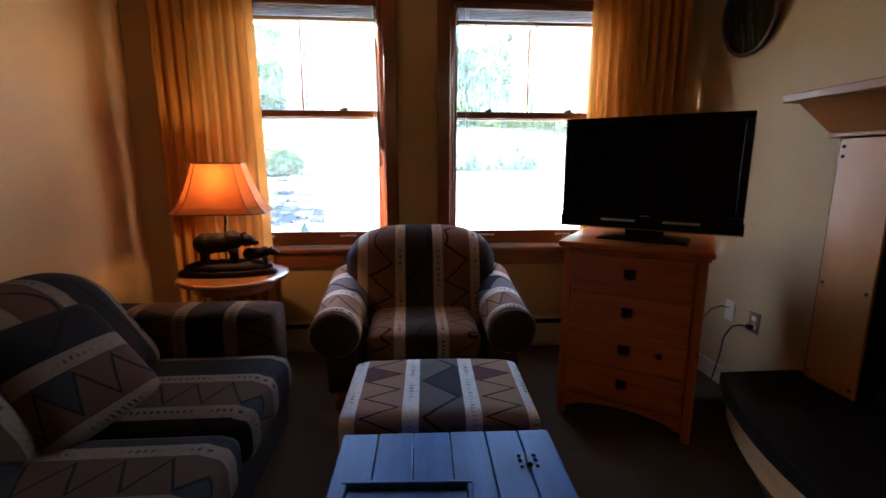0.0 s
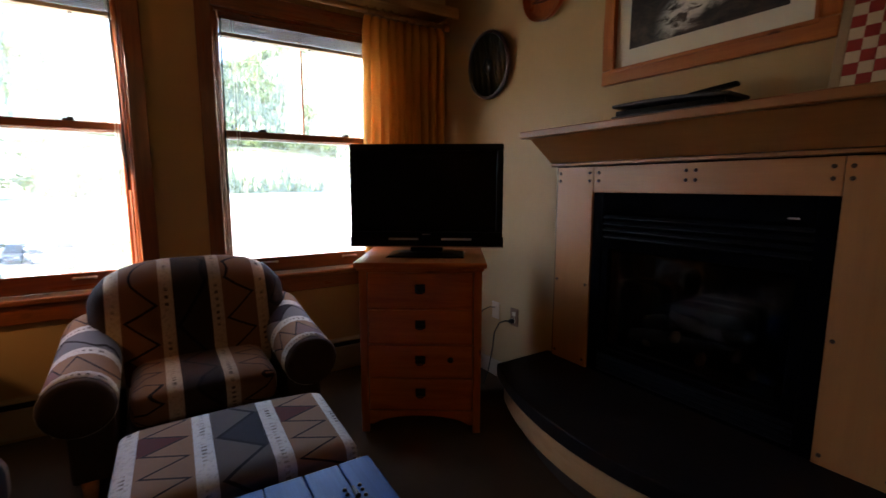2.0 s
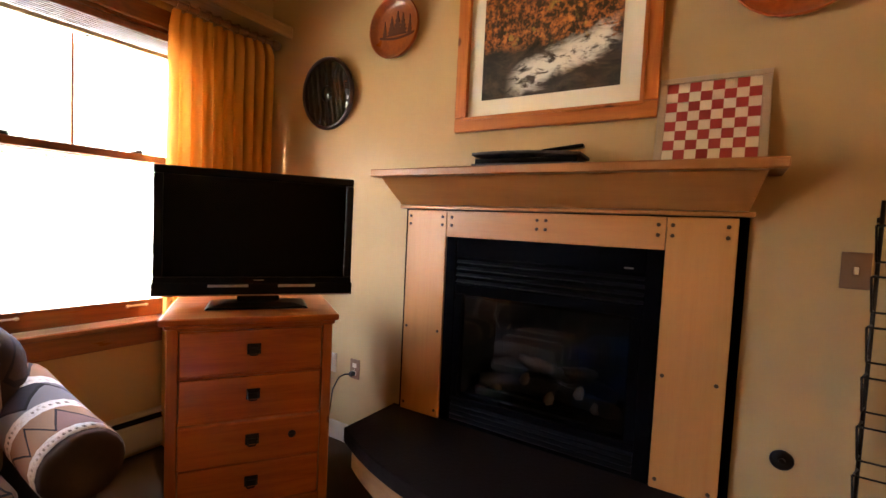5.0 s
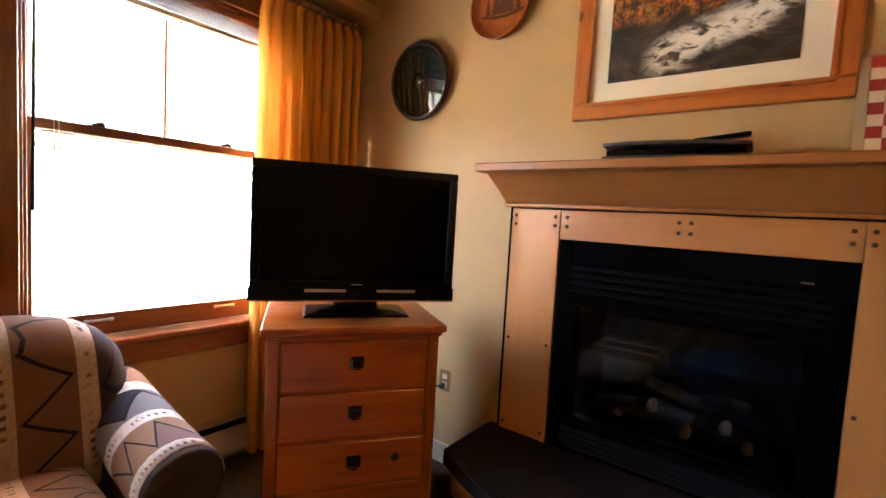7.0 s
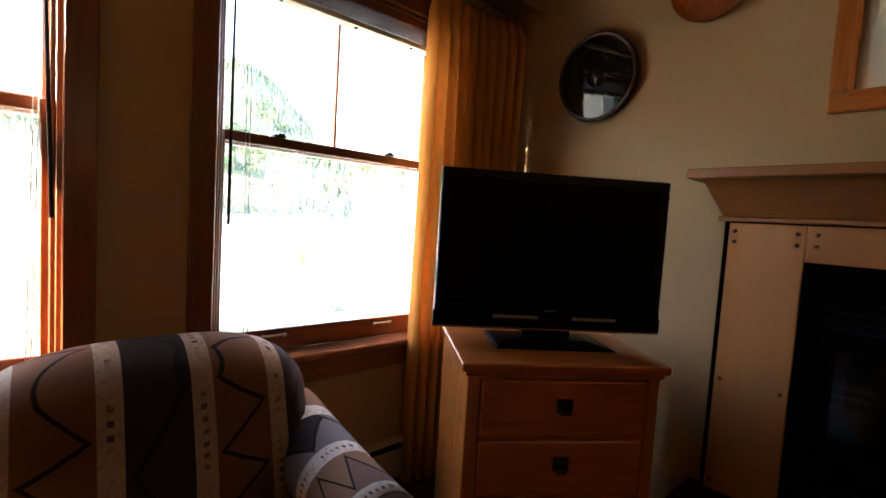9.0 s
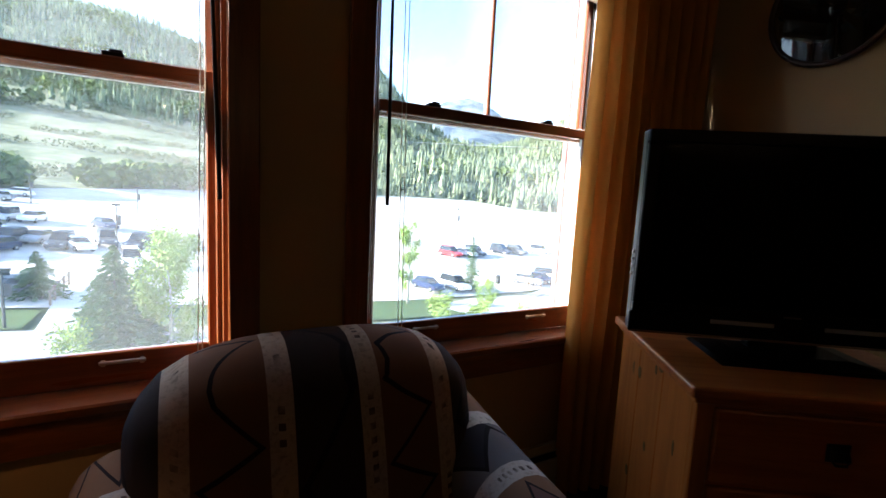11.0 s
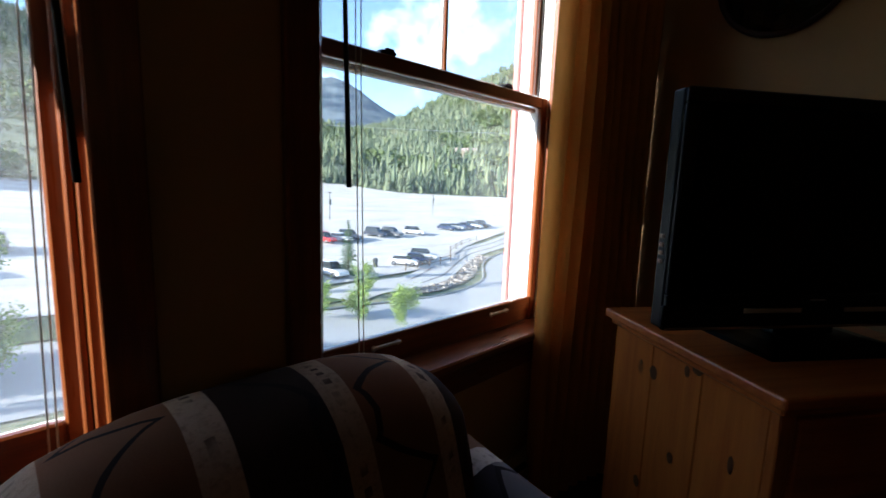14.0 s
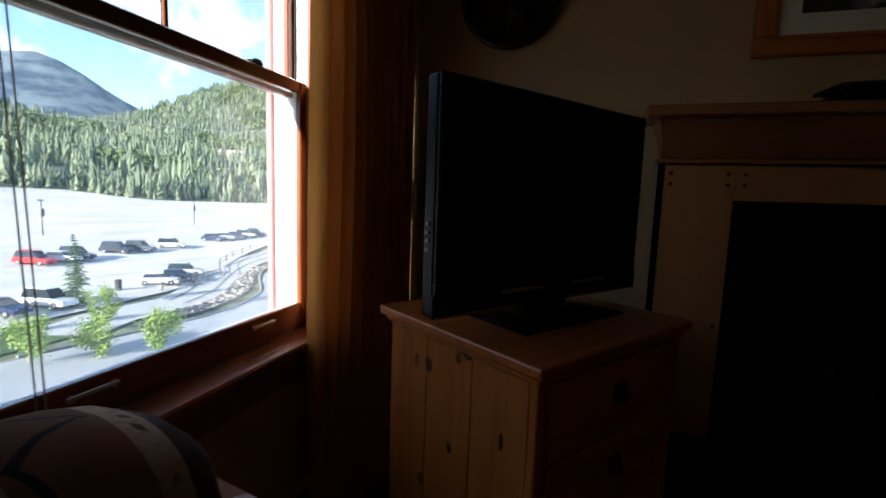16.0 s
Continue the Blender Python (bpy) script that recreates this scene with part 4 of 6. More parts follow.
for x in (-0.45, 0.42):
    for y in (-1.05, 1.05):
        part("leg", moved(lathe([(0.02, 0), (0.027, 0.04), (0.028, 0.0895)], 12), Matrix.Translation((x, y, 0))), TABLE_WOOD, sf, "", True)
    part("leg", moved(lathe([(0.02, 0), (0.027, 0.03), (0.028, 0.0695)], 12), Matrix.Translation((x, 0, 0))), TABLE_WOOD, sf, "", True)
pil = moved(rbox(0.44, 0.15, 0.42, 0.065, 10, lambda p: Vector((p.x, p.y * (1 - 0.55 * max(abs(p.x) / 0.25, abs(p.z - 0.21) / 0.21) ** 3), p.z))), Matrix.Translation((0, 0, -0.21)))
# The pillow's weave carries the same painted-in shade.
solo("throw_pillow", pil, southwest("southwest_weave_shaded_pillow", 0, (2, 1), 0.05, -1.0, BLUE_GREY, 0.21), "square throw pillow in southwestern weave leaning on the sofa", "pillow", "", pose(-0.64, 1.75, 0.60, 0, 0, 70) @ pose(0, 0, 0, -42) @ pose(0, 0, 0, 0, 85), True)

# ---- side table and lamp ----
stab = thing("side_table", "round polished wood side table with a pedestal", "side table", pose(-0.505, 2.845, 0))
part("tabletop", lathe([(0.001, 0.640), (0.27, 0.640), (0.292, 0.648), (0.298, 0.658), (0.294, 0.668), (0.275, 0.672), (0.001, 0.672)], 56), TABLE_WOOD, stab, "", False)
part("pedestal", lathe([(0.05, 0.04), (0.06, 0.08), (0.035, 0.14), (0.03, 0.35), (0.045, 0.48), (0.03, 0.56), (0.07, 0.6395)], 24), TABLE_WOOD, stab, "", True)
part("apron_ring", lathe([(0.20, 0.585), (0.215, 0.59), (0.215, 0.6395), (0.20, 0.6395)], 40), TABLE_WOOD, stab)
for k in range(3):
    a = 2 * math.pi * k / 3 + 0.4
    part("leg", tube([(0.03 * math.cos(a), 0.03 * math.sin(a), 0.10), (0.14 * math.cos(a), 0.14 * math.sin(a), 0.07), (0.23 * math.cos(a), 0.23 * math.sin(a), 0.018)], [0.026, 0.02, 0.018], 8), TABLE_WOOD, stab, "", True)

lamp = thing("table_lamp", "lit table lamp with bronze bear figures and orange shade", "table lamp", pose(-0.53, 2.83, 0.672, 0, 0, 4))
part("base", rings([[(0.24 * s * math.cos(2 * math.pi * i / 28), 0.10 * s * math.sin(2 * math.pi * i / 28), z) for i in range(28)] for s, z in ((1.11, 0), (1.13, 0.008), (1.09, 0.015), (1.10, 0.020), (1.05, 0.030), (1.0, 0.034), (0.7, 0.035))]), BRONZE, lamp, "dark oval base", True)
mound = []
for s, z in ((0.98, 0.0355), (0.97, 0.050), (0.86, 0.064), (0.66, 0.074), (0.40, 0.078), (0.10, 0.079)):
    mound.append([(0.24 * s * math.cos(2 * math.pi * i / 36) * (1 + 0.10 * noise.noise(Vector((i * 0.9, s * 7, 1.0)))), 0.10 * s * math.sin(2 * math.pi * i / 36) * (1 + 0.12 * noise.noise(Vector((i * 0.9, s * 7, 1.0)))), z + (0.012 * noise.noise(Vector((i * 0.7, s * 5, 3.0))) if z > 0.04 else 0)) for i in range(36)])
part("rock_mound", rings(mound), BRONZE, lamp, "dark rough cast ground under the bears", True)


def blob(c, r, n=12):
    return moved(lathe([(max(0.001, math.sin(math.pi * i / n)), -math.cos(math.pi * i / n)) for i in range(n + 1)], 16), Matrix.Translation(c) @ Matrix.Diagonal((*r, 1)))


def bear(k, ox, oz):
    legs = [tube([(ox + dx * k, dy * k, oz), (ox + dx * k, dy * k, oz + 0.035 * k), (ox + (dx * 0.9) * k, dy * k, oz + 0.075 * k)], [0.022 * k, 0.019 * k, 0.028 * k], 9) for dx, dy in ((-0.085, 0.025), (-0.075, -0.03), (0.05, 0.028), (0.075, -0.028))]
    return join(blob((ox - 0.015 * k, 0, oz + 0.105 * k), (0.115 * k, 0.052 * k, 0.052 * k)), blob((ox - 0.07 * k, 0, oz + 0.10 * k), (0.062 * k, 0.055 * k, 0.058 * k)), blob((ox + 0.06 * k, 0, oz + 0.118 * k), (0.055 * k, 0.045 * k, 0.050 * k)),
                blob((ox + 0.128 * k, 0, oz + 0.115 * k), (0.040 * k, 0.032 * k, 0.032 * k)), blob((ox + 0.165 * k, 0, oz + 0.104 * k), (0.028 * k, 0.016 * k, 0.015 * k)), blob((ox + 0.115 * k, 0.022 * k, oz + 0.147 * k), (0.010 * k, 0.007 * k, 0.012 * k)), blob((ox + 0.115 * k, -0.022 * k, oz + 0.147 * k), (0.010 * k, 0.007 * k, 0.012 * k)), *legs)


part("bear_figure", bear(1.08, -0.030, 0.066), BRONZE, lamp, "bronze walking bear", True)
part("cub_figure", bear(0.62, 0.165, 0.050), BRONZE, lamp, "small bronze cub", True)
part("stem", tube([(-0.02, 0.045, 0.04), (-0.02, 0.048, 0.20), (0, 0.02, 0.30), (0, 0, 0.43), (0, 0, 0.60)], 0.006, 8), BRONZE, lamp, "", True)
part("bulb", lathe([(0.001, 0.47), (0.014, 0.475), (0.016, 0.50), (0.028, 0.53), (0.024, 0.56), (0.001, 0.575)], 14), plain("bulb_glass", (0.9, 0.85, 0.75), 0.3), lamp, "frosted bulb", True).visible_shadow = False


def shade_ring(wx, wy, z, cut):
    c = cut
    return [(-wx, -wy + c, z), (-wx + c, -wy, z), (wx - c, -wy, z), (wx, -wy + c, z), (wx, wy - c, z), (wx - c, wy, z), (-wx + c, wy, z), (-wx, wy - c, z)]


lv = []
for i in range(9):
    f = i / 8
    lv.append(shade_ring(0.245 - 0.122 * f ** 0.62, 0.165 - 0.075 * f ** 0.62, 0.352 + 0.262 * f, 0.055 - 0.025 * f))
sh = part("shade", rings(lv, True, False), SHADE, lamp, "orange cloth bell shade")
md = sh.modifiers.new("thickness", 'SOLIDIFY')
md.thickness = 0.003
for i in range(8):
    part("seam", tube([(x * 1.004, y * 1.004, z) for x, y, z in [ring[i] for ring in lv]], 0.0022, 5), BROWN_PLATE, sh, "dark seam piping")
for z, wx, wy, c in ((0.351, 0.246, 0.166, 0.055), (0.615, 0.124, 0.091, 0.030)):
    loop = shade_ring(wx, wy, z, c)
    part("trim_band", tube(loop + loop[:1], 0.004, 6), BROWN_PLATE, sh, "brown rim binding")
bulb_data = bpy.data.lights.new("lamp_light", 'POINT')
bulb_data.energy = 0.44
bulb_data.color = (1.0, 0.61, 0.26)
bulb_data.shadow_soft_size = 0.03
bulb = new("lamp_light", bulb_data)
bulb.location = (-0.53, 2.83, 0.672 + 0.53)

# ---- things on the fireplace wall ----
pic = thing("framed_picture", "pine-framed picture of a white waterfall among autumn trees", "picture", pose(XR - 0.001, 0, 0))
PY0, PY1, PZ0, PZ1, FW = 0.903, 1.820, 1.775, 2.52, 0.068
for n, y0, y1, z0, z1, mt in (("frame_bottom", PY0, PY1, PZ0, PZ0 + FW, FRAME_Y), ("frame_top", PY0, PY1, PZ1 - FW, PZ1, FRAME_Y), ("frame_side", PY0, PY0 + FW, PZ0 + FW + 0.0005, PZ1 - FW - 0.0005, FRAME_Z), ("frame_side", PY1 - FW, PY1, PZ0 + FW + 0.0005, PZ1 - FW - 0.0005, FRAME_Z)):
    part(n, box(-0.028, 0, y0, y1, z0, z1, 0.007, 2), mt, pic)
for n, y0, y1, z0, z1, mt in (("inner_lip", PY0 + FW - 0.016, PY1 - FW + 0.016, PZ0 + FW - 0.016, PZ0 + FW, FRAME_Y), ("inner_lip", PY0 + FW - 0.016, PY1 - FW + 0.016, PZ1 - FW, PZ1 - FW + 0.016, FRAME_Y), ("inner_lip", PY0 + FW - 0.016, PY0 + FW, PZ0 + FW + 0.0004, PZ1 - FW - 0.0004, FRAME_Z), ("inner_lip", PY1 - FW, PY1 - FW + 0.016, PZ0 + FW + 0.0004, PZ1 - FW - 0.0004, FRAME_Z)):
    part(n, box(-0.036, -0.0285, y0, y1, z0, z1, 0.003, 2), mt, pic)
part("mat_board", box(-0.012, -0.006, PY0 + FW, PY1 - FW, PZ0 + FW, PZ1 - FW, 0), MAT_BOARD, pic, "cream mat board")


def picture_mat():
    """A river picture: dark banks, a pale cascade and autumn leaves above."""
    m, nt, bsdf, _ = node_mat("waterfall_print")
    gr = Graph(nt)
    tc = nt.nodes.new("ShaderNodeTexCoord")
    sp = nt.nodes.new("ShaderNodeSeparateXYZ")
    nt.links.new(tc.outputs["Object"], sp.inputs[0])
    y, z = sp.outputs[1], sp.outputs[2]
    vec = gr.coords((1, 1, 2.2))
    wob = gr.noise(vec, 9, 6, 0.65, 0.6)
    leaf = gr.noise(gr.coords(), 38, 6, 0.7)
    zz = gr.math('ADD', z, gr.math('MULTIPLY_ADD', wob, 0.13, -0.065))
    trees = gr.mix(gr.step(leaf, 0.42, 0.66), (0.040, 0.018, 0.009), (0.52, 0.16, 0.035))
    trees = gr.mix(gr.step(gr.noise(gr.coords(), 13, 3), 0.58, 0.7), trees, (0.36, 0.22, 0.05))
    rock = gr.mix(gr.step(wob, 0.35, 0.7), (0.012, 0.010, 0.010), (0.075, 0.050, 0.036))
    col = gr.mix(gr.step(zz, 2.11, 2.17), rock, trees)
    # the fall slants down from the far bank to the near pool
    slope = gr.math('MULTIPLY_ADD', gr.math('SUBTRACT', 1.34, y), 0.34, 2.045)
    dist = gr.math('ABSOLUTE', gr.math('SUBTRACT', zz, slope))
    inside = gr.step(gr.math('ABSOLUTE', gr.math('SUBTRACT', y, 1.30)), 0.27, 0.17)
    streak = gr.noise(gr.coords((1, 1.6, 3.4)), 9, 6, 0.62, 0.5)
    water = gr.math('MULTIPLY', gr.math('MULTIPLY', gr.step(dist, 0.085, 0.02), inside), gr.step(streak, 0.38, 0.52))
    col = gr.mix(water, col, (0.70, 0.66, 0.58))
    nt.links.new(col, bsdf.inputs["Base Color"])
    bsdf.inputs["Roughness"].default_value = 0.35
    return m


part("print", box(-0.0145, -0.0122, 1.052, 1.680, 1.919, 2.385, 0), picture_mat(), pic, "print of a white cascade and orange trees")

chk = thing("checkerboard", "red and cream checkerboard leaning on the wall above the mantel", "game board", pose(2.262, 0.7245, 1.580, 0, 11.5, 0))
part("backing", box(0, 0.012, -0.178, 0.178, 0, 0.345, 0.003), BOARD_RIM, chk)
cell_bm = box(-0.0016, 0.0, -0.0186, 0.0186, -0.0186, 0.0186, 0.0004)
first = {}
for i in range(8):
    for j in range(8):
        mt = RED_SQ if (i + j) % 2 == 0 else CREAM_SQ
        if mt not in first:
            sq = part("square", cell_bm.copy(), mt, chk)
            first[mt] = sq.data
        else:
            sq = new("square", first[mt])
            sq.parent = chk
        sq.location = (-0.0004, -0.1312 + 0.0375 * i, 0.0412 + 0.0375 * j)
for y0, y1, z0, z1 in ((-0.178, 0.178, 0, 0.021), (-0.178, 0.178, 0.324, 0.345), (-0.178, -0.1515, 0.0215, 0.3235), (0.1515, 0.178, 0.0215, 0.3235)):
    part("rim", box(-0.005, -0.0002, y0, y1, z0, z1, 0.0015), BOARD_RIM, chk)

disc = thing("round_glass_plate", "dark round glass wall plate with green petal pattern", "wall plate", pose(XR - 0.024, 2.700, 2.062, 0, -94.5, 0))
part("dish", lathe([(0.001, 0.0200), (0.188, 0.0200), (0.188, 0.004), (0.001, 0.004)], 56), DARK_GLASS, disc)
part("rim", lathe([(0.1885, 0.002), (0.1885, 0.024), (0.194, 0.028), (0.204, 0.026), (0.209, 0.018), (0.205, 0.002)], 56), PLATE_RIM, disc, "dark reddish wooden rim", True)
for k in range(12):
    a = 2 * math.pi * k / 12
    pet = [(0.055, -0.004), (0.055, 0.004), (0.11, 0.016), (0.15, 0.020), (0.172, 0.012), (0.172, -0.012), (0.15, -0.020), (0.11, -0.016)]
    part("petal", moved(rings([[(x, y, 0.0201) for x, y in pet], [(x, y, 0.0206) for x, y in pet]]), pose(0, 0, 0, 0, 0, math.degrees(a))), GREEN_GLASS, disc, "dull green glass petal")
part("hub", lathe([(0.001, 0.0202), (0.045, 0.0202), (0.045, 0.0208), (0.001, 0.0208)], 24), DARK_GLASS, disc, "", True)


def wood_plate(y, z, r, name, label, trees):
    p = thing(name, label, "wall plate", pose(XR - 0.002, y, z, 0, -90, 0), "wooden wall plates")
    part("dish", lathe([(0.001, 0.010), (r * 0.78, 0.011), (r * 0.90, 0.024), (r * 0.97, 0.044), (r, 0.050), (r * 1.02, 0.044), (r * 0.97, 0.018), (r * 0.82, 0.0), (0.001, 0.0)], 48), PLATE_WOOD, p, "", True)
    if trees:
        for k, (dy, h, w) in enumerate(((-0.082, 0.088, 0.017), (-0.035, 0.105, 0.034), (0.004, 0.128, 0.038), (0.040, 0.112, 0.032), (0.086, 0.095, 0.018))):
            pts = []
            for q in range(5):
                f = q / 5
                pts += [(-0.03 + h * f, w * (1 - f)), (-0.03 + h * (f + 0.12), w * (1 - f) * 0.5)]
            outline = [(-0.03, 0.004)] + pts + [(-0.03 + h, 0.0)] + [(x, -yy) for x, yy in reversed(pts)] + [(-0.03, -0.004)]
            part("carved_tree", rings([[(x, yy - dy, 0.0112) for x, yy in outline], [(x, yy - dy, 0.0135) for x, yy in outline]]), PLATE_CUT, p, "burnt carved tree")
        band = [(-0.030 - 0.016 * math.sin(math.pi * i / 12), 0.115 - 0.23 * i / 12) for i in range(13)]
        part("carved_ground", rings([[(x + 0.006, yy, zz) for x, yy in band] + [(x - 0.006, yy, zz) for x, yy in reversed(band)] for zz in (0.0111, 0.0131)]), PLATE_CUT, p, "burnt carved ground line")
    return p


wood_plate(2.215, 2.352, 0.160, "carved_wood_plate", "round orange wood plate carved with dark pine trees", True)
wood_plate(0.50, 2.275, 0.205, "round_wood_plate", "round dark orange wooden wall plate", False)

fol = thing("leather_folder", "dark folder with a black remote lying on the mantel", "folder", pose(2.235, 1.385, 1.580, 0, 0, 3))
part("lower_cover", box(-0.10, 0.08, -0.235, 0.235, 0, 0.012, 0.004, 2), LEATHER, fol)
part("page_block", box(-0.09, 0.07, -0.22, 0.22, 0.0125, 0.034, 0.002), BLACK_PLASTIC, fol)
part("upper_cover", moved(rbox(0.18, 0.47, 0.016, 0.006, 8, lambda p: Vector((p.x, p.y, p.z + 0.014 * math.sin((p.y + 0.23) * 5)))), Matrix.Translation((-0.01, 0, 0.036))), LEATHER, fol, "", True)
rm = thing("remote_control", "slim black remote control on the folder", "remote", pose(2.225, 1.24, 1.648, -7, 0, 8))
part("case", box(-0.02, 0.02, -0.085, 0.085, 0, 0.016, 0.005, 2), BLACK_PLASTIC, rm)


# outlets and cords beside the hearth
def outlet(y, z, name, label, mt, x=XR):
    o = thing(name, label, "wall outlet", pose(x - 0.001, y, z))
    part("plate", box(-0.007, 0, -0.036, 0.036, -0.058, 0.058, 0.003, 2), mt, o)
    for dz in (-0.022, 0.022):
        part("socket", box(-0.010, -0.0072, -0.015, 0.015, dz - 0.013, dz + 0.013, 0.002), IVORY, o)
    part("screw", moved(lathe([(0.0005, 0), (0.003, 0), (0.002, 0.0012), (0.0005, 0.0012)], 8), pose(-0.0072, 0, 0, 0, -90, 0)), LIFT, o)
    return o


outlet(2.432, 0.455, "power_outlet", "brown power outlet plate with a black plug", BROWN_PLATE)
outlet(2.62, 0.46, "cable_outlet", "almond outlet plate low on the wall", IVORY)
cord = thing("wall_cord", "black power cord hanging from the wall outlet", "power cord", pose(0, 0, 0))
part("plug", box(2.285, 2.3178, 2.419, 2.445, 0.42, 0.446, 0.005, 2), CORD, cord)
part("cable", tube([(2.286, 2.433, 0.434), (2.25, 2.44, 0.442), (2.215, 2.45, 0.43), (2.20, 2.48, 0.36), (2.205, 2.50, 0.25), (2.19, 2.52, 0.10), (2.17, 2.54, 0.008)], 0.004, 7), CORD, cord, "", True)
cord2 = thing("aerial_cable", "thin black cable from the almond outlet", "cord", pose(0, 0, 0))
part("cable", tube([(2.318, 2.62, 0.48), (2.27, 2.62, 0.49), (2.22, 2.63, 0.47), (2.19, 2.66, 0.40)], 0.003, 6), CORD, cord2, "", True)
knob = thing("gas_valve_plate", "small round black gas key plate on the wall", "gas valve", pose(XR - 0.001, 0.43, 0.557, 0, -90, 0))
part("rosette", lathe([(0.001, 0.0), (0.036, 0.0), (0.035, 0.004), (0.026, 0.008), (0.012, 0.009), (0.001, 0.009)], 28), IRON, knob, "", True)
part("key_socket", lathe([(0.001, 0.0092), (0.010, 0.0092), (0.009, 0.018), (0.006, 0.018), (0.001, 0.012)], 14), IRON, knob, "", True)
swi = thing("light_switch", "brown light switch plate on the wall", "light switch", pose(XR - 0.001, 0.285, 1.235))
part("plate", box(-0.008, 0, -0.038, 0.038, -0.06, 0.06, 0.003, 2), BROWN_PLATE, swi)
part("toggle", box(-0.018, -0.0082, -0.006, 0.006, -0.012, 0.012, 0.002), IVORY, swi)

# wire rack with brochure pockets
rack = thing("wire_rack", "black wire brochure rack hung on the wall", "wire rack", pose(XR - 0.001, 0.08, 0))
for y in (-0.16, 0.16):
    part("upright", tube([(-0.035, y, 0.28), (-0.035, y, 1.46)], 0.006, 8), IRON, rack, "", True)
    for z in (0.40, 1.40):
        part("wall_hook", box(-0.035, 0.0, y - 0.006, y + 0.006, z - 0.008, z + 0.008, 0.001), IRON, rack)
for k in range(7):
    z = 0.34 + 0.155 * k
    part("pocket", join(tube([(-0.035, 0.16, z + 0.11), (-0.10, 0.185, z + 0.11), (-0.10, -0.185, z + 0.11), (-0.035, -0.16, z + 0.11)], 0.0035, 6), tube([(-0.035, 0.16, z), (-0.085, 0.175, z), (-0.085, -0.175, z), (-0.035, -0.16, z)], 0.0035, 6), tube([(-0.10, 0.185, z + 0.11), (-0.085, 0.175, z)], 0.0035, 6), tube([(-0.10, -0.185, z + 0.11), (-0.085, -0.175, z)], 0.0035, 6), tube([(-0.10, 0, z + 0.11), (-0.085, 0, z)], 0.0035, 6)), IRON, rack, "bent wire pocket", True)

# ---- room lamp behind the walk, seen mirrored in the window panes ----
bar = thing("ceiling_track_light", "ceiling track light with round lit bulbs", "ceiling light", pose(0.57, -2.43, ZC))
part("rail", box(-0.75, 0.75, -0.02, 0.02, -0.035, -0.001, 0.004), IRON, bar)
bulb_on = bpy.data.materials.new("lit_bulb")
bulb_on.use_nodes = True
bulb_on.node_tree.nodes.clear()
_o = bulb_on.node_tree.nodes.new("ShaderNodeOutputMaterial")
_e = bulb_on.node_tree.nodes.new("ShaderNodeEmission")
_e.inputs[0].default_value = (1.0, 0.60, 0.27, 1)
_e.inputs[1].default_value = BULB_GLOW
bulb_on.node_tree.links.new(_e.outputs[0], _o.inputs[0])
for x in (-0.6, -0.2, 0.2, 0.6):
    part("arm", tube([(x, 0, -0.03), (x, 0, -0.468)], 0.007, 8), IRON, bar, "", True)
    part("bulb", moved(lathe([(0.001, -0.023), (0.015, -0.019), (0.023, -0.007), (0.023, 0.007), (0.015, 0.019), (0.001, 0.023)], 20), Matrix.Translation((x, 0, -0.50))), bulb_on, bar, "round lit bulb", True)

# ---- outdoors ----
GZ = -11.1


def hill(x, y, cx, cy, h, sx, sy):
    return h * math.exp(-((x - cx) / sx) ** 2 / 2 - ((y - cy) / sy) ** 2 / 2)


def ground_z(x, y):
    z = GZ - 0.07 * 45 * math.tanh(x / 45)
    if y < 0:
        return z
    z += 0.044 * max(0.0, min(y, 190) - 45)
    far = min(1.0, max(0.0, (math.hypot(x, y) - 170) / 120))
    z += hill(x, y, -70, 780, 178, 225, 245) + far * (hill(x, y, 690, 430, 208, 200, 205) + hill(x, y, 1100, 1900, 425, 350, 420) + hill(x, y, 345, 1270, 222, 190, 190) + hill(x, y, 215, 700, 122, 70, 110) + hill(x, y, -900, 900, 230, 400, 400))
    if far > 0:
        z += far * 5.0 * noise.noise(Vector((x / 90, y / 90, 0.3)))
    if y > 1000:
        z += min(1.0, (y - 1000) / 300) * 34 * (noise.noise(Vector((x / 210, y / 260, 1.3))) + 0.5 * noise.noise(Vector((x / 90, y / 120, 5.3))))
    return z


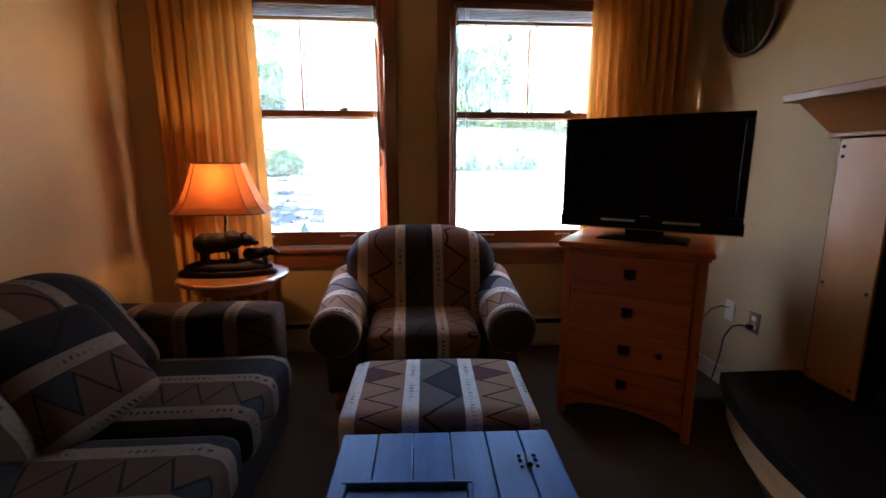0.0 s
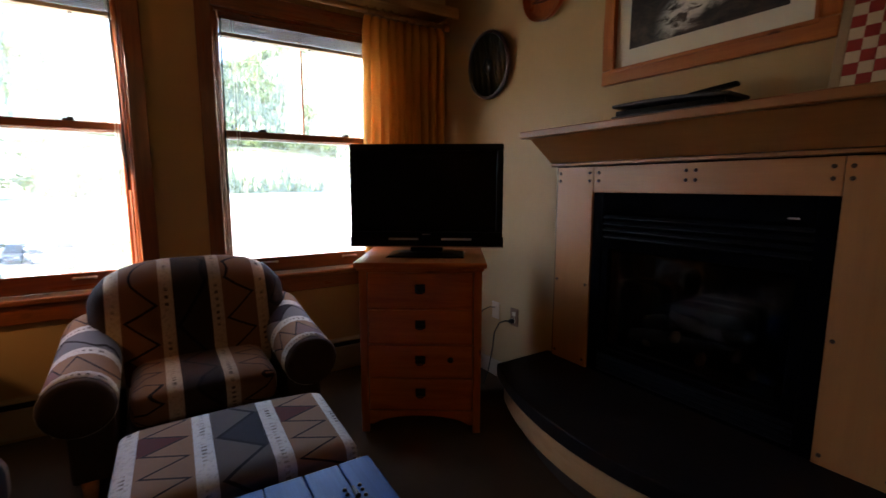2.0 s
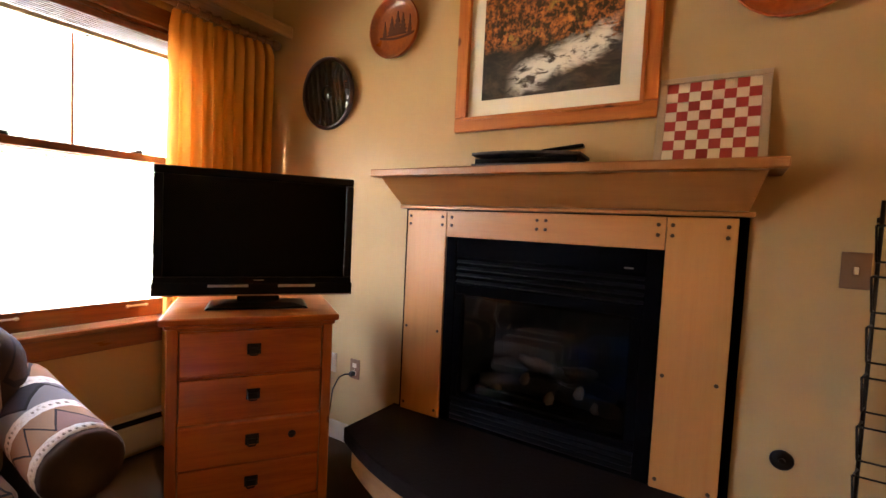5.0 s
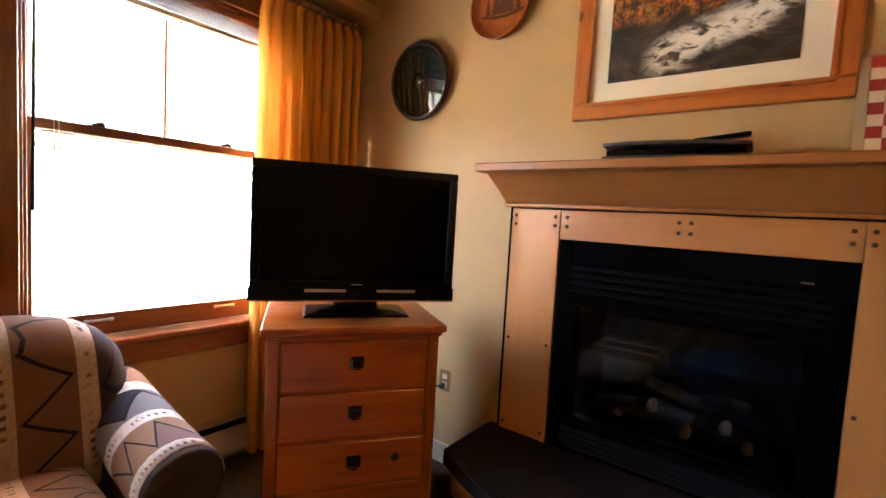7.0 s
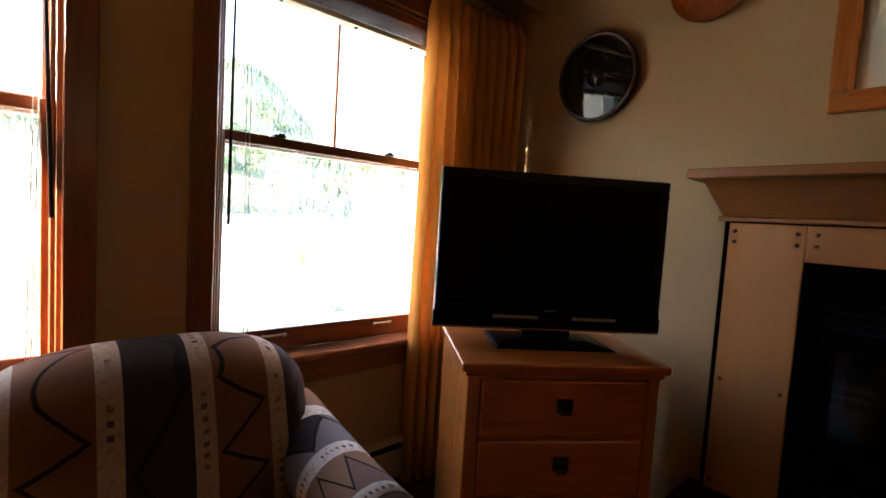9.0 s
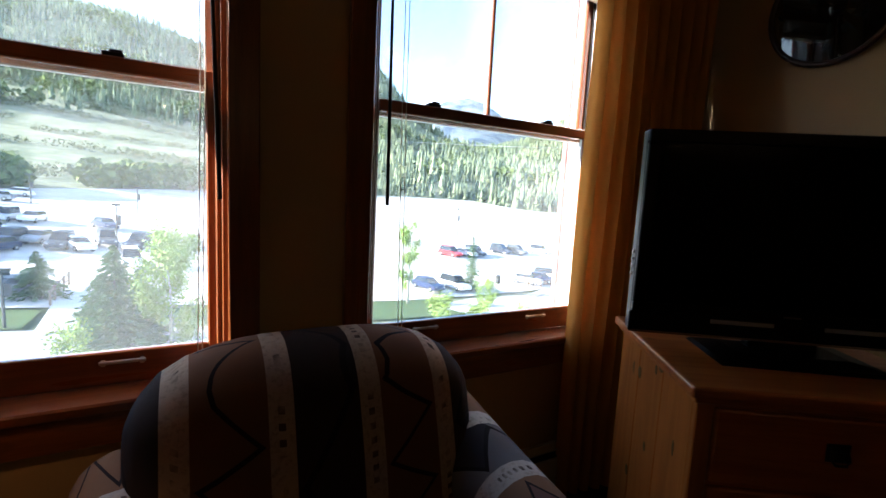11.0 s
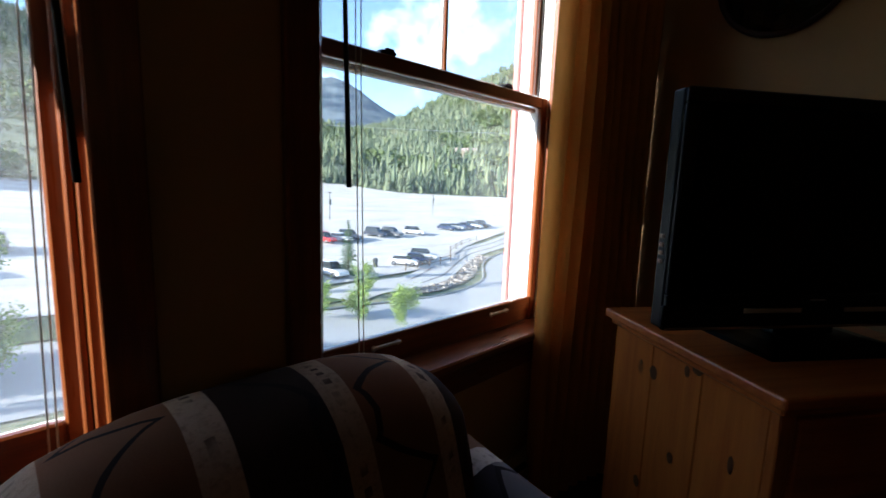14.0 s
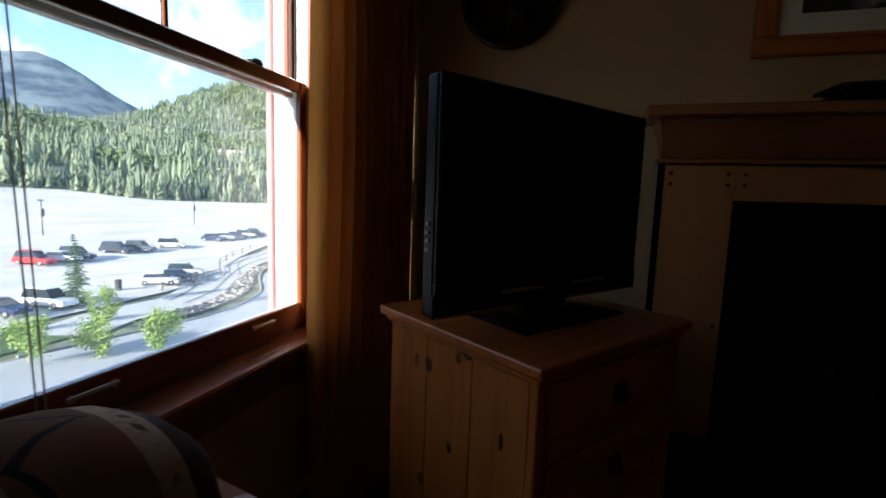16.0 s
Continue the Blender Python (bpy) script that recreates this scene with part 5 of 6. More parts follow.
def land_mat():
    m, nt, bsdf, _ = node_mat("meadow_forest_and_far_haze")
    g = Graph(nt)
    vec = g.coords()
    broad, mid, fine = g.noise(vec, 0.012, 5, 0.6), g.noise(vec, 0.07, 4), g.noise(vec, 1.6, 4, 0.7)
    col = g.mix(g.step(broad, 0.38, 0.62), (0.10, 0.135, 0.052), (0.215, 0.225, 0.12))
    col = g.mix(g.math('MULTIPLY', g.step(mid, 0.45, 0.7), 0.7), col, (0.085, 0.12, 0.045))
    col = g.mix(g.math('MULTIPLY', fine, 0.4), col, (0.04, 0.055, 0.02))
    tufts = g.step(g.noise(g.coords((0.35, 1, 1)), 0.5, 5, 0.75), 0.47, 0.60)
    col = g.mix(g.math('MULTIPLY', tufts, 0.65), col, (0.33, 0.30, 0.19))
    streaks = g.step(g.noise(g.coords((0.16, 1, 1)), 0.06, 7, 0.72), 0.50, 0.60)
    col = g.mix(g.math('MULTIPLY', streaks, 0.75), col, (0.085, 0.10, 0.045))
    scars = g.step(g.noise(g.coords((0.12, 1, 1)), 0.12, 6, 0.7), 0.60, 0.66)
    col = g.mix(g.math('MULTIPLY', scars, 0.7), col, (0.42, 0.38, 0.29))
    tc = nt.nodes.new("ShaderNodeTexCoord")
    sp = nt.nodes.new("ShaderNodeSeparateXYZ")
    nt.links.new(tc.outputs["Object"], sp.inputs[0])
    # Distance haze painted in: the land turns blue from y 900 on.
    haze_blue = g.mix(g.step(g.noise(vec, 0.012, 7, 0.75), 0.40, 0.60), (0.030, 0.055, 0.090), (0.150, 0.180, 0.200))
    col = g.mix(g.step(sp.outputs[1], 900, 1150), col, haze_blue)
    nt.links.new(col, bsdf.inputs["Base Color"])
    bsdf.inputs["Roughness"].default_value = 0.95
    g.bump(fine, 0.5, 0.15, bsdf)
    return m


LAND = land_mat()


def lot_mat():
    m, nt, bsdf, _ = node_mat("pale_gravel_lot")
    g = Graph(nt)
    broad = g.noise(g.coords((0.25, 1, 1)), 0.22, 6, 0.65)
    col = g.mix(g.step(broad, 0.35, 0.65), (0.49, 0.455, 0.41), (0.67, 0.63, 0.575))
    tracks = g.step(g.noise(g.coords((0.05, 1, 1)), 1.1, 4, 0.6), 0.56, 0.66)
    col = g.mix(g.math('MULTIPLY', tracks, 0.45), col, (0.38, 0.345, 0.31))
    grit = g.noise(g.coords(), 5.0, 4, 0.7)
    col = g.mix(g.math('MULTIPLY', grit, 0.3), col, (0.36, 0.33, 0.30))
    nt.links.new(col, bsdf.inputs["Base Color"])
    bsdf.inputs["Roughness"].default_value = 0.92
    g.bump(grit, 0.4, 0.04, bsdf)
    return m


LOT = lot_mat()
ROAD = plain("worn_grey_asphalt", (0.38, 0.375, 0.37), 0.85, 0, 0.15, 0.4, 9.0, 0.3, 0.01)
DRIVE = plain("sun_bleached_drive", (0.47, 0.45, 0.42), 0.9, 0, 0.18, 0.5, 7.0, 0.3, 0.02)
TRACK = plain("dark_wheel_track", (0.24, 0.22, 0.20), 0.9, 0, 0.3, 1.5, 9.0)
GRASS = plain("mown_grass", (0.085, 0.125, 0.045), 0.9, 0, 0.4, 0.9, 22.0, 0.5, 0.03, 0.2)
BED = plain("planting_bed_soil", (0.22, 0.18, 0.14), 0.95, 0, 0.35, 2.0, 14.0, 0.5, 0.03)
ROCK = plain("bed_rock", (0.33, 0.29, 0.25), 0.9, 0, 0.35, 2.0, 14.0, 0.5, 0.03)
KERB = plain("kerb_stone", (0.30, 0.29, 0.27), 0.85, 0, 0.2, 1.0, 20.0)
PATH_M = plain("pale_concrete_path", (0.55, 0.54, 0.52), 0.85, 0, 0.12, 0.6, 9.0, 0.3, 0.01)
PAINT = plain("white_road_paint", (0.75, 0.75, 0.73), 0.7, 0, 0.15, 2.0, 30)
NEEDLE = plain("spruce_needles", (0.095, 0.160, 0.060), 0.8, 0, 0.45, 0.9, 12, 0.4, 0.02, 0.2)
ASPEN = plain("aspen_leaves", (0.23, 0.32, 0.065), 0.6, 0, 0.4, 1.2, 14, 0.3, 0.02, 0.3)
BARK = plain("grey_bark", (0.15, 0.12, 0.095), 0.9, 0, 0.35, 3, 40, 0.6, 0.01)
PALE_BARK = plain("pale_aspen_bark", (0.42, 0.40, 0.34), 0.8, 0, 0.3, 4, 40, 0.4, 0.01)
RAIL = plain("weathered_rail", (0.17, 0.125, 0.09), 0.9, 0, 0.3, 3, 50, 0.4)
POST = plain("dark_post_paint", (0.045, 0.045, 0.04), 0.6)
TYRE = plain("tyre_rubber", (0.02, 0.02, 0.02), 0.85)
CAR_GLASS = plain("car_glass", (0.02, 0.025, 0.03), 0.08, 0, 0.1)
CHROME = plain("wheel_rim", (0.5, 0.5, 0.52), 0.3, 0.9, 0.1)
RED_LAMP = plain("tail_lamp_red", (0.35, 0.02, 0.02), 0.25)
FACADE = plain("facade_siding", (0.42, 0.30, 0.20), 0.7, 0, 0.12)


def sheet(xs, ys, lift=0.0):
    bm = bmesh.new()
    rows = [[bm.verts.new((x, y, ground_z(x, y) + lift)) for x in xs] for y in ys]
    for a, b in zip(rows, rows[1:]):
        for i in range(len(xs) - 1):
            bm.faces.new((a[i], a[i + 1], b[i + 1], b[i]))
    return bm


grid = [3600 * math.sinh(4.6 * (i / 75 - 1)) / math.sinh(4.6) for i in range(151)]
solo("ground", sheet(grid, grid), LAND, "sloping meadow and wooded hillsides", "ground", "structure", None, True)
solo("building_base", box(XL - 0.15, XR + 0.15, YB - 0.15, YW + WT, -13.0, -0.251, 0), FACADE, "plain building storeys below the room", "building", "structure")


def ribbon(points, width, lift, step=3.0):
    """A strip of paving laid over the ground along a bent line."""
    pts = [Vector((*p, 0)) for p in points]
    fine = []
    for i in range(len(pts) - 1):
        p0, p1, p2, p3 = pts[max(i - 1, 0)], pts[i], pts[i + 1], pts[min(i + 2, len(pts) - 1)]
        n = max(2, int((p2 - p1).length / step))
        for k in range(n):
            t = k / n
            fine.append(0.5 * ((2 * p1) + (p2 - p0) * t + (2 * p0 - 5 * p1 + 4 * p2 - p3) * t * t + (3 * p1 - p0 - 3 * p2 + p3) * t ** 3))
    fine.append(pts[-1])
    bm = bmesh.new()
    rows = []
    for i, p in enumerate(fine):
        d = (fine[min(i + 1, len(fine) - 1)] - fine[max(i - 1, 0)]).normalized()
        side = Vector((-d.y, d.x, 0))
        rows.append([bm.verts.new((*(p + side * width * s).xy, ground_z(*(p + side * width * s).xy) + lift)) for s in (-0.5, -0.17, 0.17, 0.5)])
    for a, b in zip(rows, rows[1:]):
        for i in range(3):
            bm.faces.new((a[i], a[i + 1], b[i + 1], b[i]))
    bmesh.ops.recalc_face_normals(bm, faces=bm.faces)
    return bm, fine


def along(table, x):
    """The value at x of a bent line given as (x, value) corners."""
    for (x0, v0), (x1, v1) in zip(table, table[1:]):
        if x <= x1:
            return v0 + (v1 - v0) * max(0.0, (x - x0) / (x1 - x0))
    return table[-1][1]


LOT_FAR = ((-120, 78), (-36, 107), (-23, 118), (2, 141), (40, 165), (82, 177), (110, 174), (124, 152), (160, 138), (225, 110))
LOT_NEAR = ((-120, 45), (-10, 43.6), (20, 45.5), (30, 47), (40, 48.6), (52, 50.6), (58, 56.5), (72, 63.5), (110, 78), (225, 100))
bm = bmesh.new()
rows_ = []
xs_ = [-120 + 345 * (i / 99) for i in range(100)]
for j in range(41):
    row = []
    for x in xs_:
        y = along(LOT_NEAR, x) + (along(LOT_FAR, x) - along(LOT_NEAR, x)) * j / 40
        row.append(bm.verts.new((x, y, ground_z(x, y) + 0.22)))
    rows_.append(row)
for a, b in zip(rows_, rows_[1:]):
    for i in range(len(xs_) - 1):
        bm.faces.new((a[i], a[i + 1], b[i + 1], b[i]))
solo("parking_lot", bm, LOT, "wide pale gravel parking lot", "parking lot", "structure")
bm, _ = ribbon([(-70, 34.5), (-25, 33.6), (-5, 33.3), (15, 32.8), (28, 32.2), (41, 33.0), (52, 37.5), (60, 44), (74, 50), (110, 60)], 10.4, 0.10)
solo("road", bm, ROAD, "worn grey road in front of the building", "road", "structure")
bm, _ = ribbon([(24.5, 41.0), (30, 43.6), (38, 44.2), (44, 46.8), (51, 51.2), (61, 56.2), (75, 60.4), (100, 70)], 5.2, 0.16)
solo("driveway", bm, DRIVE, "pale worn drive winding up beside the lot", "road", "structure")
for off in (-1.1, 1.1):
    bm, _ = ribbon([(38, 44.2 + off), (44 - off * 0.6, 46.8 + off), (51 - off * 0.6, 51.2 + off), (61, 56.2 + off), (75, 60.4 + off), (100, 70 + off)], 0.35, 0.19)
    solo("wheel_track", bm, TRACK, "dark wheel track worn into the drive", "wheel track", "structure", None, False, "wheel tracks")
bm, _ = ribbon([(-7.4, 37.8), (-7.7, 42.3), (-7.9, 46.3), (-7.6, 51)], 2.0, 0.26)
solo("pavement", bm, PATH_M, "pale path from the road to the lot", "pavement", "structure")
for n, pts_, w_ in (("verge", [(-70, 41.6), (-30, 41.4), (-9.2, 41.1)], 4.6), ("verge_middle", [(-6.0, 41.3), (4, 41.4), (14, 41.8)], 4.8), ("verge_east", [(12, 42.4), (19, 43.0), (26, 43.9)], 7.0)):
    bm, _ = ribbon(pts_, w_, 0.14, 1.5)
    solo(n, bm, GRASS, "mown dark green grass verge", "grass verge", "structure")
bed, line = ribbon([(33, 40.2), (38, 40.4), (44, 42.4), (50, 46.0), (55, 49.6), (62, 53.2)], 2.4, 0.15, 1.0)
solo("rock_bed", bed, BED, "rocky planting bed between drive and road", "planting bed", "structure")
rnd = random.Random(41)
rocks = []
for k in range(150):
    p = line[rnd.randrange(len(line))] + Vector((rnd.uniform(-1.1, 1.1), rnd.uniform(-1.1, 1.1), 0))
    r = rnd.uniform(0.10, 0.34)
    rocks.append(moved(lathe([(0.02, -0.5), (0.8, -0.4), (1.0, 0.05), (0.6, 0.5), (0.02, 0.62)], 6), Matrix.Translation((p.x, p.y, ground_z(p.x, p.y) + 0.12 + 0.4 * r)) @ Matrix.Rotation(rnd.uniform(0, 6), 4, 'Z') @ Matrix.Diagonal((r * rnd.uniform(0.7, 1.4), r, r * rnd.uniform(0.6, 1.0), 1))))
solo("bed_rocks", join(*rocks), ROCK, "loose grey-brown rocks in the planting bed", "rocks", "stuff")
kerb_pts = ribbon([(20, 38.3), (28.7, 37.7), (34.8, 37.3), (41, 38.3), (47, 40.8), (52.5, 45.2), (56.7, 48.7), (63, 51.9), (80, 57)], 1, 0, 1.5)[1]
solo("kerb", tube([(p.x, p.y, ground_z(p.x, p.y) + 0.14) for p in kerb_pts], 0.14, 6), KERB, "grey stone kerb curving along the road", "kerb", "structure")
for k in range(5):
    x, y = -9.0 - 0.32 * k, 34.4 - 1.45 * k
    bm, _ = ribbon([(x - 2.3, y + 0.05), (x + 2.3, y - 0.05)], 0.62, 0.13, 1.5)
    solo("crosswalk_stripe", bm, PAINT, "white painted crosswalk stripe on the road", "road marking", "structure", None, False, "crosswalk stripes")


def spruce(h, r, seed, material, whorls=26):
    rnd = random.Random(seed)
    t = thing("spruce_tree", "tall dark green spruce beside the lot", "tree", Matrix(), "spruces")
    part("trunk", tube([(0, 0, -0.3), (0.03, 0, h * 0.5), (0, 0.02, h * 0.99)], [0.02 * h, 0.012 * h, 0.002 * h], 8), BARK, t, "", True)
    bm = bmesh.new()
    for w in range(whorls):
        f = w / (whorls - 1)
        z = h * (0.07 + 0.91 * f)
        ln = r * (1 - f) ** 0.85 + 0.10
        for b in range(int(11 - 5 * f)):
            a = rnd.uniform(0, 2 * math.pi)
            lb = ln * rnd.uniform(0.65, 1.15)
            droop = rnd.uniform(0.15, 0.42)
            for s in range(9):
                q = (s + 0.6) / 9
                c = Vector((math.cos(a) * lb * q, math.sin(a) * lb * q, z - droop * lb * q * q + rnd.uniform(-0.05, 0.05)))
                for m_ in range(3):
                    d = Vector((math.cos(a + rnd.uniform(-1.1, 1.1)), math.sin(a + rnd.uniform(-1.1, 1.1)), rnd.uniform(-0.5, 0.35))) * (0.12 + lb * 0.13)
                    n = Vector((rnd.uniform(-1, 1), rnd.uniform(-1, 1), rnd.uniform(0.2, 1))).cross(d).normalized() * (0.035 + 0.022 * lb)
                    bm.faces.new([bm.verts.new(c - n), bm.verts.new(c + n), bm.verts.new(c + d)])
    part("crown", bm, material, t)
    return t


def aspen(h, r, seed, leaves=1500, low=0.25):
    rnd = random.Random(seed)
    t = thing("aspen_tree", "slender bright green aspen with a pale trunk", "tree", Matrix(), "aspens")
    top = (rnd.uniform(-0.2, 0.2), rnd.uniform(-0.2, 0.2), h * 0.95)
    part("trunk", tube([(0, 0, -0.3), (0.06, 0.03, h * 0.45), top], [0.016 * h, 0.011 * h, 0.003 * h], 8), PALE_BARK, t, "", True)
    bm = bmesh.new()
    limbs = []
    for k in range(16):
        f = rnd.uniform(low, 0.93)
        a = rnd.uniform(0, 2 * math.pi)
        ln = r * (1.05 - abs(f - 0.5) * 1.2) * rnd.uniform(0.6, 1.1)
        p0 = Vector((0.05, 0.02, h * f))
        p1 = p0 + Vector((math.cos(a) * ln, math.sin(a) * ln, ln * 0.8))
        limbs.append((p0, p1))
        part("limb", tube([p0, (p0 + p1) / 2 + Vector((0, 0, 0.05)), p1], [0.004 * h, 0.003 * h, 0.001 * h], 5), PALE_BARK, t, "", True)
    for i in range(leaves):
        p0, p1 = limbs[rnd.randrange(16)]
        c = p0.lerp(p1, rnd.uniform(0.3, 1.1)) + Vector((rnd.gauss(0, 0.16), rnd.gauss(0, 0.16), rnd.gauss(0, 0.22))) * (r * 0.9)
        d = Vector((rnd.uniform(-1, 1), rnd.uniform(-1, 1), rnd.uniform(-1, 1))).normalized() * 0.075
        n = d.cross(Vector((rnd.uniform(-1, 1), rnd.uniform(-1, 1), rnd.uniform(-1, 1)))).normalized() * 0.065
        bm.faces.new([bm.verts.new(c - d), bm.verts.new(c + n), bm.verts.new(c + d), bm.verts.new(c - n)])
    part("crown", bm, ASPEN, t)
    return t


def stand_at(t, az, dist, turn=0.0):
    x, y = 0.25 + dist * math.sin(radians(az)), 2.1 + dist * math.cos(radians(az))
    t.matrix_basis = pose(x, y, ground_z(x, y), 0, 0, turn)


stand_at(spruce(6.6, 2.6, 11, NEEDLE, 64), -7.2, 32)
stand_at(spruce(4.7, 1.6, 16, NEEDLE, 44), -5.0, 34.5)
stand_at(spruce(3.7, 2.1, 12, NEEDLE, 26), -13.1, 46)
stand_at(spruce(7.3, 1.15, 13, NEEDLE, 26), 33.3, 56)
stand_at(aspen(7.4, 2.0, 21, 13000, 0.06), -2.2, 31)
stand_at(aspen(7.2, 2.5, 22, 9000, 0.16), -19.6, 47)
stand_at(aspen(9.4, 1.5, 23, 4200, 0.12), 25.2, 47)
stand_at(aspen(3.2, 1.3, 24, 2400, 0.10), 35.2, 47)
stand_at(aspen(2.9, 1.6, 25, 2800, 0.08), 40.6, 37)
stand_at(aspen(2.3, 1.1, 26, 1700, 0.10), -11.0, 29)
stand_at(aspen(2.4, 1.5, 27, 2400, 0.08), 29.4, 39)
stand_at(aspen(2.0, 1.5, 28, 2200, 0.08), 34.4, 39)


def car(color, seed, tall=False):
    """A parked car along x: shell, dark windows, wheels and lamps."""
    rnd = random.Random(seed)
    paint = plain("car_paint", color, 0.3, 0.2, 0.06, 2, 200, 0.0)
    name = "parked_car"
    t = thing(name, "parked car on the gravel lot", "car", Matrix(), "parked cars")
    hh = 1.86 if tall else 1.50
    ln, w = (4.5, 0.9) if tall else (4.4, 0.88)
    low = [(-ln / 2, 0.45), (-ln / 2 + 0.05, 0.85), (-ln / 2 + 0.35, 0.98), (0.55, 1.0), (1.2, 0.95), (ln / 2 - 0.12, 0.78), (ln / 2, 0.55), (ln / 2 - 0.04, 0.32), (-ln / 2 + 0.06, 0.32)]
    loops = []
    for s in (-1.0, -0.94, 0.94, 1.0):
        k = 0.97 if abs(s) == 1 else 1.0
        loops.append([(x * k, s * w, 0.62 + (z - 0.62) * (0.93 if abs(s) == 1 else 1.0)) for x, z in low])
    part("body", rings(loops), paint, t)
    b0 = -ln / 2 + (0.2 if tall else 0.55)
    cab = rings([[(b0, -w * 0.9, 0.985), (1.05, -w * 0.9, 0.985), (1.05, w * 0.9, 0.985), (b0, w * 0.9, 0.985)], [(b0 + 0.25, -w * 0.74, hh - 0.07), (0.38, -w * 0.74, hh - 0.07), (0.38, w * 0.74, hh - 0.07), (b0 + 0.25, w * 0.74, hh - 0.07)]])
    part("window_band", cab, CAR_GLASS, t, "dark car windows")
    part("roof", rings([[(b0 + 0.22, -w * 0.76, hh - 0.069), (0.40, -w * 0.76, hh - 0.069), (0.40, w * 0.76, hh - 0.069), (b0 + 0.22, w * 0.76, hh - 0.069)], [(b0 + 0.35, -w * 0.66, hh), (0.25, -w * 0.66, hh), (0.25, w * 0.66, hh), (b0 + 0.35, w * 0.66, hh)]]), paint, t)
    for x in (-1.38, 1.38):
        for s in (-1, 1):
            wh = part("wheel", moved(lathe([(0.18, -0.10), (0.32, -0.10), (0.34, -0.05), (0.34, 0.05), (0.32, 0.10), (0.18, 0.10)], 16), pose(x, s * (w - 0.06), 0.34, 90, 0, 0)), TYRE, t, "black tyre")
            part("rim", moved(lathe([(0.001, -0.105), (0.175, -0.102), (0.175, 0.102), (0.001, 0.105)], 12), pose(x, s * (w - 0.06), 0.34, 90, 0, 0)), CHROME, wh)
    for s in (-1, 1):
        part("headlight", box(ln / 2 - 0.16, ln / 2 - 0.03, s * 0.62 - 0.14, s * 0.62 + 0.14, 0.62, 0.74, 0.02), CHROME, t, "clear headlight")
        part("tail_lamp", box(-ln / 2 - 0.015, -ln / 2 + 0.08, s * 0.66 - 0.1, s * 0.66 + 0.1, 0.66, 0.84, 0.02), RED_LAMP, t, "red tail lamp")
    return t


kinds = [car((0.55, 0.56, 0.58), 1, True), car((0.03, 0.035, 0.05), 2, True), car((0.72, 0.72, 0.72), 3), car((0.022, 0.035, 0.085), 4), car((0.10, 0.10, 0.11), 5, True), car((0.55, 0.03, 0.03), 6, True), car((0.30, 0.31, 0.33), 7), car((0.76, 0.76, 0.75), 8, True), car((0.12, 0.02, 0.025), 9, True)]
# kind, place on the lot, heading
SPOTS = ((6, -26.8, 83.6, 175), (1, -22.4, 78.9, -100), (0, -20.7, 80.1, -98), (4, -23.9, 74.3, -108), (6, -21.7, 69.6, -110), (2, -20.0, 70.5, -108), (1, -18.4, 60.6, -115), (4, -18.9, 65.6, -110), (3, -16.7, 61.9, -112), (1, -16.6, 65.3, -105), (2, -18.0, 80.4, -100),
         (6, -14.6, 67.1, -100), (1, -12.2, 64.8, -95), (2, -10.7, 64.2, -55), (3, -10.1, 78.5, -60), (4, -8.6, 67.8, -75), (1, -5.3, 66.7, -105), (2, -3.4, 69.8, -100), (4, 0.5, 68.0, -95), (7, -5.3, 57.8, -80), (8, -13.8, 46.6, -140), (6, -11.9, 46.9, -135), (4, -17.6, 46.6, -155),
         (2, -29.7, 94.9, 170), (6, -26.4, 97.7, 175), (2, -25.3, 103.9, 170),
         (5, 40.3, 70.5, -72), (2, 43.7, 70.7, -70), (1, 46.2, 71.6, -72), (1, 53.7, 73.8, -66), (4, 57.4, 73.4, -68), (7, 64.1, 74.1, -55), (3, 77.0, 77.1, -70), (6, 80.5, 77.1, -70), (3, 84.0, 77.4, -70), (0, 87.6, 77.8, -70), (1, 91, 78, -70),
         (3, 25.3, 49.8, -75), (7, 29.2, 50.0, -78), (2, 42.6, 52.0, -52), (3, 45.7, 52.6, -50), (0, 48.6, 54.4, -48))
placed = set()
for k, x, y, turn in SPOTS:
    dx = (ground_z(x + 1, y) - ground_z(x - 1, y)) / 2
    m = Matrix.Translation((x, y, ground_z(x, y) + 0.225)) @ pose(0, 0, 0, 0, -math.degrees(math.atan(dx)), 0) @ pose(0, 0, 0, 0, 0, turn)
    if k in placed:
        copy_thing(kinds[k], m)
    else:
        kinds[k].matrix_basis = m
        placed.add(k)


def fence(points, n):
    f = thing("split_rail_fence", "weathered split-rail fence along the lot", "fence", Matrix(), "rail fences")
    pts = [Vector((*p, ground_z(*p) + 0.2)) for p in points]
    seq = []
    for i in range(len(pts) - 1):
        for k in range(n):
            seq.append(pts[i].lerp(pts[i + 1], k / n))
    seq.append(pts[-1])
    for p in seq:
        part("post", tube([p - Vector((0, 0, 0.4)), p + Vector((0, 0, 1.15))], 0.09, 7), RAIL, f)
    for p, q in zip(seq, seq[1:]):
        for z in (0.45, 0.95):
            part("rail", tube([p + Vector((0, 0, z)), q + Vector((0, 0, z + 0.03))], 0.055, 6), RAIL, f)
    return f


fence([(40.6, 49.3), (46, 50.2), (52, 51.6), (57.5, 57.0), (65, 61.2), (73, 64.2)], 2)
fence([(-8.9, 44.2), (-9.0, 47.2), (-8.9, 50.2)], 2)

